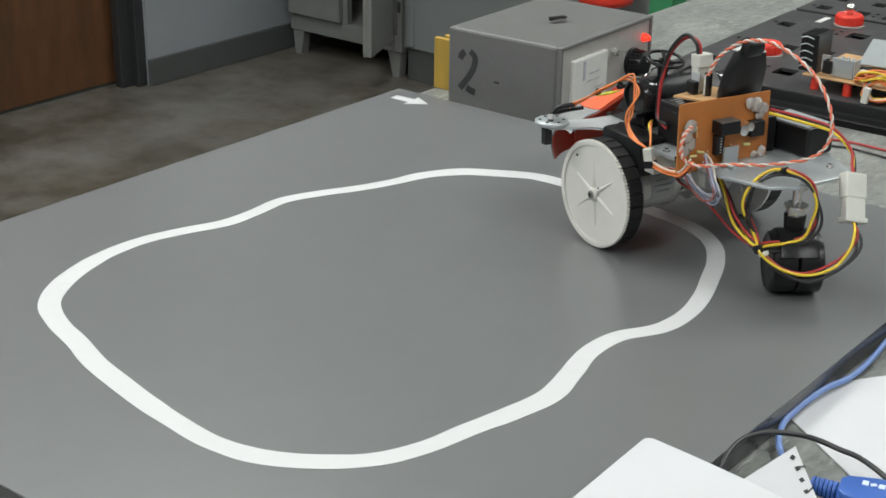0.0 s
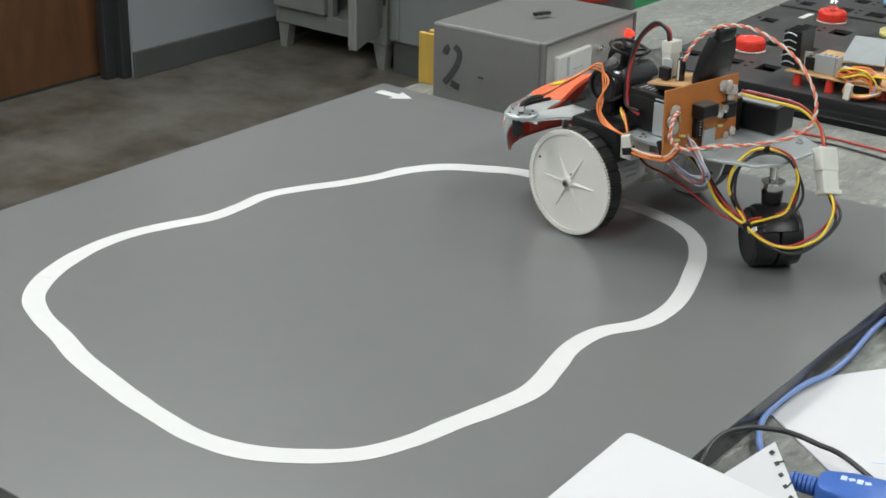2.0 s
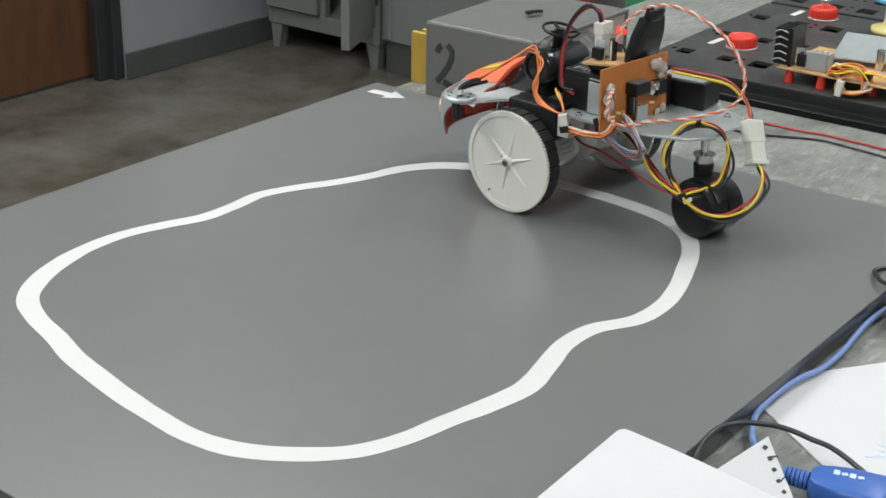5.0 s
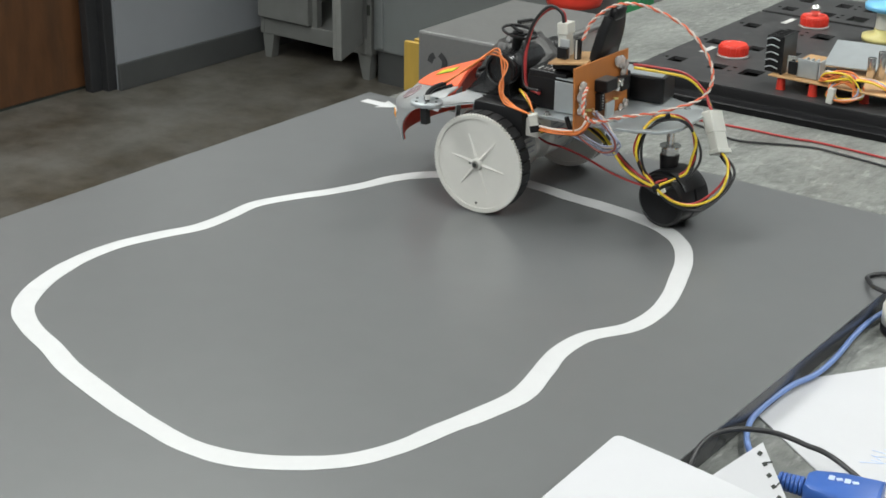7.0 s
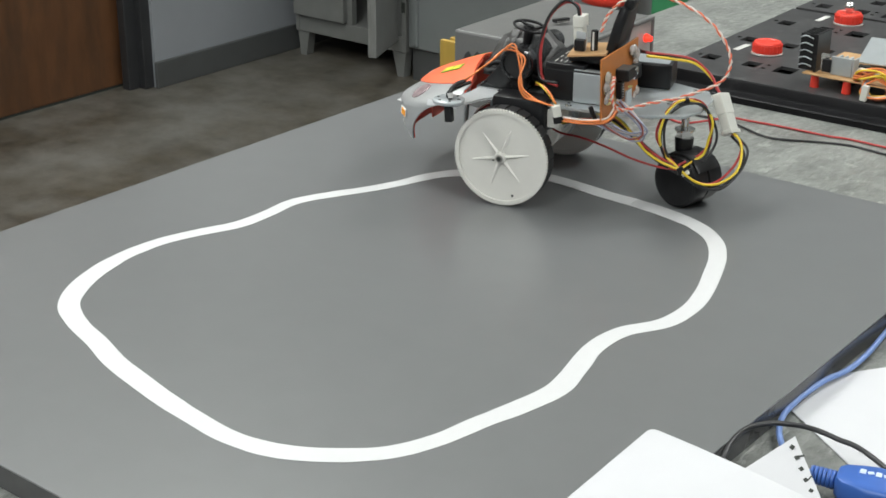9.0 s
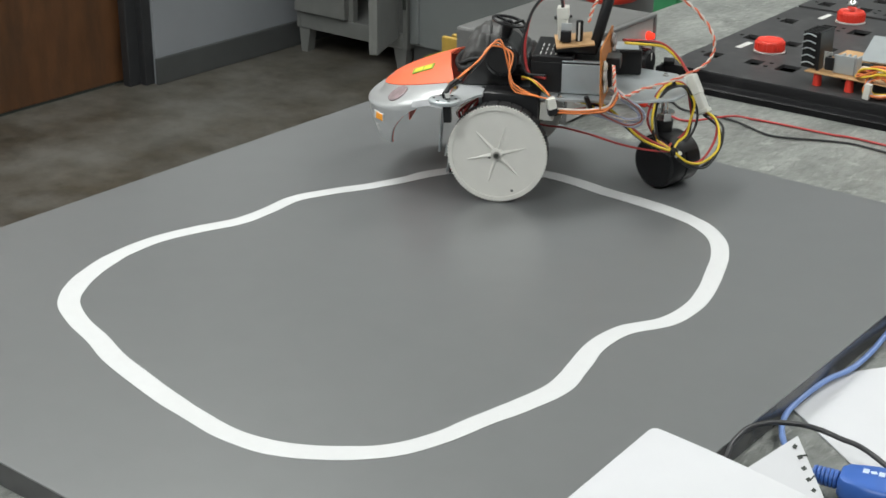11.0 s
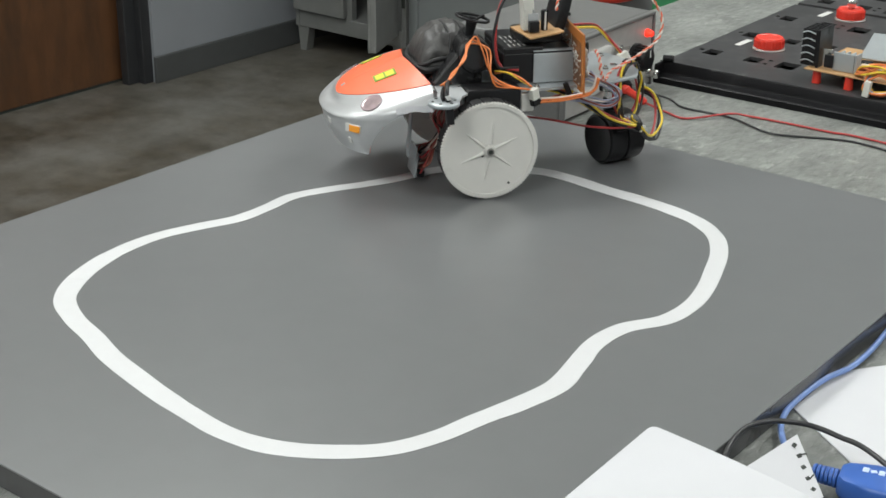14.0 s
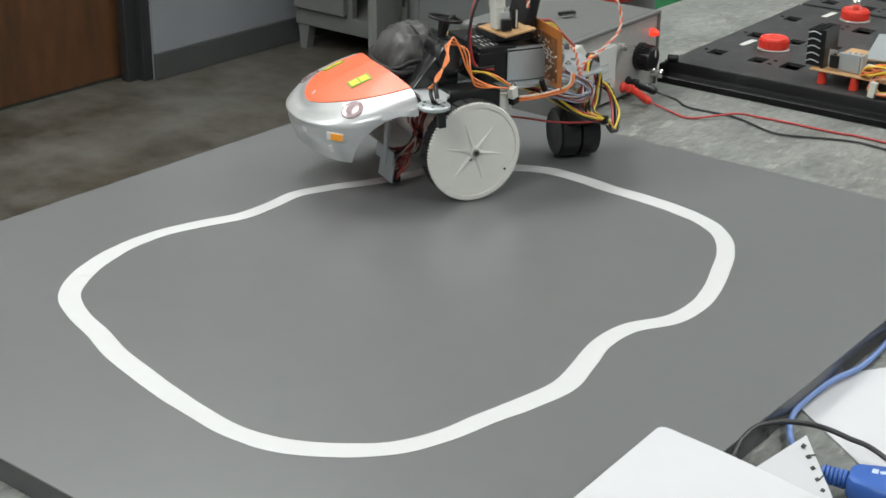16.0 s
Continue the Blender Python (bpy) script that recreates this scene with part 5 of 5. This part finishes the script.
bm = bmesh.new()
n = 22
arc = [math.pi * (-0.16 + 1.0 * k / n) for k in range(n + 1)]
low = [[bm.verts.new((TRAIL + r * math.cos(a), y, CR + r * math.sin(a))) for a in arc] for r, y in ((CR + 0.0012, -0.0142), (CR + 0.0022, -0.0124), (CR + 0.0022, 0.0124), (CR + 0.0012, 0.0142), (CR + 0.0005, 0.0142), (CR + 0.0005, -0.0142))]
for k in range(n):
    for a, b in zip(low, low[1:] + low[:1]):
        bm.faces.new((a[k], a[k + 1], b[k + 1], b[k]))
for e in (0, n):
    bm.faces.new([r[e] for r in low])
add_box(bm, (0.02, 0.006, 0.03), (TRAIL + 0.004, 0, CR + 0.008), bevel=0.002)
hood = part("hood", bm, "black", caster, "black plastic hood", smooth=40)
caster_wheels = []
for s in (-1, 1):
    bm = bmesh.new()
    add_lathe(bm, [(0.012, -0.0108), (0.0225, -0.0108), (CR, -0.0102), (CR, -0.005), (CR, 0.004), (CR - 0.0006, 0.0066), (0.0205, 0.0078), (0.0195, 0.0072), (0.004, 0.0068)], pose(0, 0, 0, 90 * -s, 0, 0), 36)
    cw = part("caster_wheel", bm, "black", caster, "black nylon wheel", at=pose(TRAIL, s * 0.0116, CR), smooth=35)
    caster_wheels.append(cw)

# ---- wiring ----
harness = thing("wiring_loom", "", "", Matrix())
harness.parent = robot
tagged(harness, "loose loom of coloured wires tied in loops")


def loop_wire(name, points, colours, spread, radius=0.0013, seed=3, label=""):
    """Several wires that run side by side along one path."""
    rng = random.Random(seed)
    for k, col in enumerate(colours):
        o = Vector((rng.uniform(-1, 1), rng.uniform(-1, 1), rng.uniform(-1, 1))) * spread
        pts = [Vector(p) + o + Vector((rng.uniform(-1, 1), rng.uniform(-1, 1), rng.uniform(-1, 1))) * spread * 0.5 for p in points]
        wired(name, pts, radius, col, harness, label, 7)


MOLEX = Vector((-0.1675, -0.1090, 0.0745))
MDIR = Vector((-0.42, 0.30, -0.85)).normalized()
C0 = Vector((-0.1475, -0.0585, 0.0695))
LX, LZ = Vector((-0.66, -0.72, 0.0)), Vector((0.05, 0.02, 1.0))
ring = [tuple(C0 + LX * 0.027 * math.cos(a) + LZ * 0.0285 * math.sin(a)) for a in (radians(250 - 30 * k) for k in range(12))]
coil = [(-0.060, -0.060, 0.080), (-0.090, -0.050, 0.073), (-0.122, -0.040, 0.053), (-0.1485, -0.037, 0.0425)] + ring[1:] + [(-0.1505, -0.038, 0.0425), (-0.163, -0.047, 0.030), (-0.176, -0.062, 0.0245), (-0.1875, -0.078, 0.034), (-0.1905, -0.091, 0.046), (-0.1865, -0.097, 0.0545), tuple(MOLEX + MDIR * 0.0165)]
loop_wire("power_wire", coil, ("w_yellow", "w_red", "w_black", "w_black"), 0.0031, 0.00115, 5)
loop_wire("power_wire", [tuple(MOLEX - MDIR * 0.016), tuple(MOLEX - MDIR * 0.024), (-0.1485, -0.121, 0.104), (-0.135, -0.115, 0.116), (-0.118, -0.098, 0.1235), (-0.101, -0.082, 0.1275)], ("w_yellow", "w_red", "w_black"), 0.0022, 0.00125, 9)
wide = (Vector((0.1, 1, 0)) - MDIR * Vector((0.1, 1, 0)).dot(MDIR)).normalized()
mm = Matrix((wide.cross(MDIR), wide, MDIR)).transposed().to_4x4()
mm.translation = MOLEX
bm = bmesh.new()
v = add_box(bm, (0.0095, 0.0185, 0.019), (0, 0, -0.0095), bevel=0.0012)
v += add_box(bm, (0.0085, 0.0165, 0.018), (0, 0, 0.0085), bevel=0.001)
v += add_box(bm, (0.0105, 0.0195, 0.004), (0, 0, 0.016), bevel=0.0008)
bmesh.ops.transform(bm, matrix=mm, verts=list({q for q in bm.verts}))
part("power_connector", bm, "nylon", harness, "milky white four-way power connector")
for p, size in (((-0.1495, -0.0375, 0.0430), (0.006, 0.007, 0.006)), ((-0.1445, -0.0600, 0.0975), (0.005, 0.008, 0.005)), ((-0.075, -0.0205, 0.0885), (0.004, 0.004, 0.012))):
    boxed("cable_tie", size, p, "black", harness, "black cable tie", (10, 20, 30), 0.0008)
boxed("tie_tail", (0.007, 0.0035, 0.003), (-0.1540, -0.0385, 0.0405), "nylon", harness, "white cable tie tail", (0, 30, 25), 0.0005)
# the twisted orange and white pair
path = smooth_path([(-0.0705, -0.046, 0.152), (-0.076, -0.052, 0.168), (-0.091, -0.064, 0.181), (-0.117, -0.072, 0.181), (-0.153, -0.074, 0.166), (-0.176, -0.069, 0.141), (-0.174, -0.061, 0.119), (-0.147, -0.047, 0.1055), (-0.119, -0.03, 0.0995), (-0.105, -0.008, 0.0985), (-0.0985, -0.0015, 0.106), (-0.097, -0.004, 0.119), (-0.0955, -0.012, 0.1245)], 20)
for ph, col in ((0, "w_salmon"), (math.pi, "w_white")):
    pts = []
    for k, p in enumerate(path):
        d = (path[min(k + 1, len(path) - 1)] - path[max(k - 1, 0)]).normalized()
        a = d.orthogonal().normalized()
        ref = Vector((0.3, 0.8, 0.52))
        a = (ref - d * ref.dot(d)).normalized()
        b = d.cross(a)
        w = k * 0.72 + ph
        pts.append(p + (a * math.cos(w) + b * math.sin(w)) * 0.0008)
    wired("twisted_wire", pts, 0.0008, col, harness, "twisted orange and white pair", 6, steps=2)
# red and black battery lead
for o, col in ((0.0, "w_red"), (0.0024, "w_black")):
    wired("battery_lead", [(-0.0475, -0.058 + o, 0.160), (-0.045, -0.057 + o, 0.170), (-0.034, -0.055 + o, 0.1715 + o), (-0.0215, -0.0515 + o, 0.158), (-0.0165 + o / 2, -0.048, 0.134), (-0.0175 + o, -0.046, 0.114), (-0.0225 + o, -0.0435, 0.1045), (-0.036, -0.039, 0.1025 + o)], 0.0014, col, harness, "", 7)
# orange loop from the whisker over the cowl to the small plug
for k in range(3):
    o = k * 0.0030 - 0.001
    wired("orange_wire", [(0.043 - o, -0.0005, 0.1045), (0.032, -0.006 - o, 0.111), (0.019, -0.02 + o, 0.122), (0.0065 + o, -0.036, 0.1345 - o), (-0.002 - o, -0.034, 0.1245), (-0.006, -0.0285 + o, 0.1075), (-0.011, -0.0225, 0.0995 - o), (-0.026, -0.0185 + o / 2, 0.0935), (-0.042, -0.0175, 0.0905)], 0.0008, "w_orange", harness, "", 6)
for k, col in enumerate(("w_orange", "w_brown", "w_yellow")):
    wired("plug_wire", [(-0.015, -0.042, 0.100 + k * 0.001), (-0.024, -0.034 + k * 0.001, 0.1025), (-0.034, -0.026, 0.099 - k * 0.001), (-0.042, -0.0195, 0.0925)], 0.00095, col, harness, "", 6)
boxed("small_plug", (0.0075, 0.006, 0.0105), (-0.0438, -0.0175, 0.0865), "nylon", harness, "small white three-way plug", (0, 12, 25), 0.0006)
boxed("plug_socket", (0.009, 0.006, 0.006), (-0.0455, -0.018, 0.0795), "black", harness, "", (0, 12, 25), 0.0006)
loop_wire("board_wire", [(-0.05, -0.019, 0.0795), (-0.066, -0.015, 0.0815), (-0.082, -0.012, 0.0835), (-0.094, -0.009, 0.0885), (-0.099, -0.012, 0.0985)], ("w_orange", "w_orange", "w_white", "w_brown", "w_orange"), 0.0022, 0.0009, 13)
loop_wire("board_wire", [(-0.0965, -0.028, 0.0985), (-0.104, -0.024, 0.0945), (-0.1185, -0.018, 0.0865), (-0.123, -0.017, 0.0775), (-0.112, -0.018, 0.0725), (-0.094, -0.02, 0.0765), (-0.08, -0.024, 0.0815)], ("w_grey", "w_grey", "w_brown", "w_grey", "w_white", "w_grey"), 0.0032, 0.0008, 17)
loop_wire("motor_wire", [(-0.012, -0.05, 0.062), (-0.032, -0.035, 0.067), (-0.05, -0.026, 0.0765), (-0.075, -0.03, 0.0795)], ("w_yellow", "w_black", "w_brown", "w_yellow"), 0.0025, 0.0011, 19)
loop_wire("trailing_wire", [(-0.006, -0.070, 0.062), (-0.03, -0.062, 0.053), (-0.052, -0.058, 0.052), (-0.075, -0.055, 0.048), (-0.105, -0.048, 0.0425), (-0.13, -0.040, 0.0415), (-0.148, -0.0375, 0.0428)], ("w_red",), 0.001, 0.0010, 23)
loop_wire("trailing_wire", [(-0.02, -0.060, 0.066), (-0.045, -0.056, 0.077), (-0.07, -0.054, 0.0775), (-0.095, -0.050, 0.069), (-0.118, -0.044, 0.055), (-0.137, -0.038, 0.0455), (-0.149, -0.0375, 0.0435)], ("w_black", "w_yellow"), 0.003, 0.0009, 29)


# ---- what moves ----
def motions():
    """Seconds, place of the left wheel's foot, heading and roll of the left wheel."""
    rows = [
    (0, 0.4000, -0.2366, 160.1, -133),
    (0.5, 0.3977, -0.2352, 163.4, -129),
    (1, 0.3953, -0.2328, 166.7, -125),
    (1.5, 0.3930, -0.2311, 169.3, -121),
    (2, 0.3859, -0.2277, 170.9, -110),
    (2.5, 0.3799, -0.2272, 172.6, -103),
    (3, 0.3681, -0.2256, 173.2, -87),
    (3.5, 0.3559, -0.2236, 173.5, -72),
    (4, 0.3462, -0.2226, 173.9, -58),
    (6.5, 0.3053, -0.2170, 180.4, -3),
    (7, 0.3020, -0.2189, 183.5, 1),
    (7.5, 0.3011, -0.2180, 187.0, 2),
    (8, 0.2938, -0.2176, 188.9, 11),
    (8.5, 0.2880, -0.2174, 191.2, 20),
    (9, 0.2876, -0.2171, 193.8, 21),
    (11.5, 0.2800, -0.2190, 212.4, 28),
    (12, 0.2776, -0.2199, 215.5, 32),
    (12.5, 0.2785, -0.2207, 219.5, 32),
    (13, 0.2785, -0.2209, 224.1, 32),
    (13.5, 0.2776, -0.2190, 228.4, 31),
    (14, 0.2780, -0.2192, 232.4, 32),
    (14.5, 0.2769, -0.2211, 236.2, 35),
    (15, 0.2756, -0.2257, 239.8, 41),
    (15.5, 0.2724, -0.2291, 241.7, 47),
    (16, 0.2688, -0.2368, 243.2, 59),
    ]
    walk(robot, [(t, pose(x, y, B + 0.0008, 0, 0, a)) for t, x, y, a, _ in rows])
    walk(left_wheel, [(t, pose(0, 0, WHEEL_R, 0, roll - 2, 0)) for t, _, _, _, roll in rows])
    # the right wheel lags or leads by the turn between the wheels
    t0, _, _, a0, r0 = rows[0]
    walk(right_wheel, [(t, pose(0, RIGHT_Y, WHEEL_R, 0, roll - r0 + (a - a0) * -RIGHT_Y / WHEEL_R, 0)) for t, _, _, a, roll in rows])
    swivel = [(0, 129), (1.5, 133), (2.5, 142), (3.5, 164), (4.2, 169), (7, 173), (9, 172), (11.5, 167), (12.5, 160), (14.5, 158), (16, 146)]
    head = lambda t: float(np.interp(t, [r[0] for r in rows], [r[3] for r in rows]))
    walk(caster, [(t, pose(*CASTER, 0, 0, 0, a - head(t))) for t, a in swivel])
    turn = 0.0
    track = []
    for t, x, y, a, _ in rows:
        p = Vector((x, y)) + Matrix.Rotation(radians(a), 2) @ Vector(CASTER)
        turn += math.degrees((p - track[-1][1]).length / CR) if track else 0.0
        track.append((t, p, turn))
    for s, cw in zip((-1, 1), caster_wheels):
        walk(cw, [(t, pose(TRAIL, s * 0.0116, CR, 0, a, 0)) for t, _, a in track])


motions()
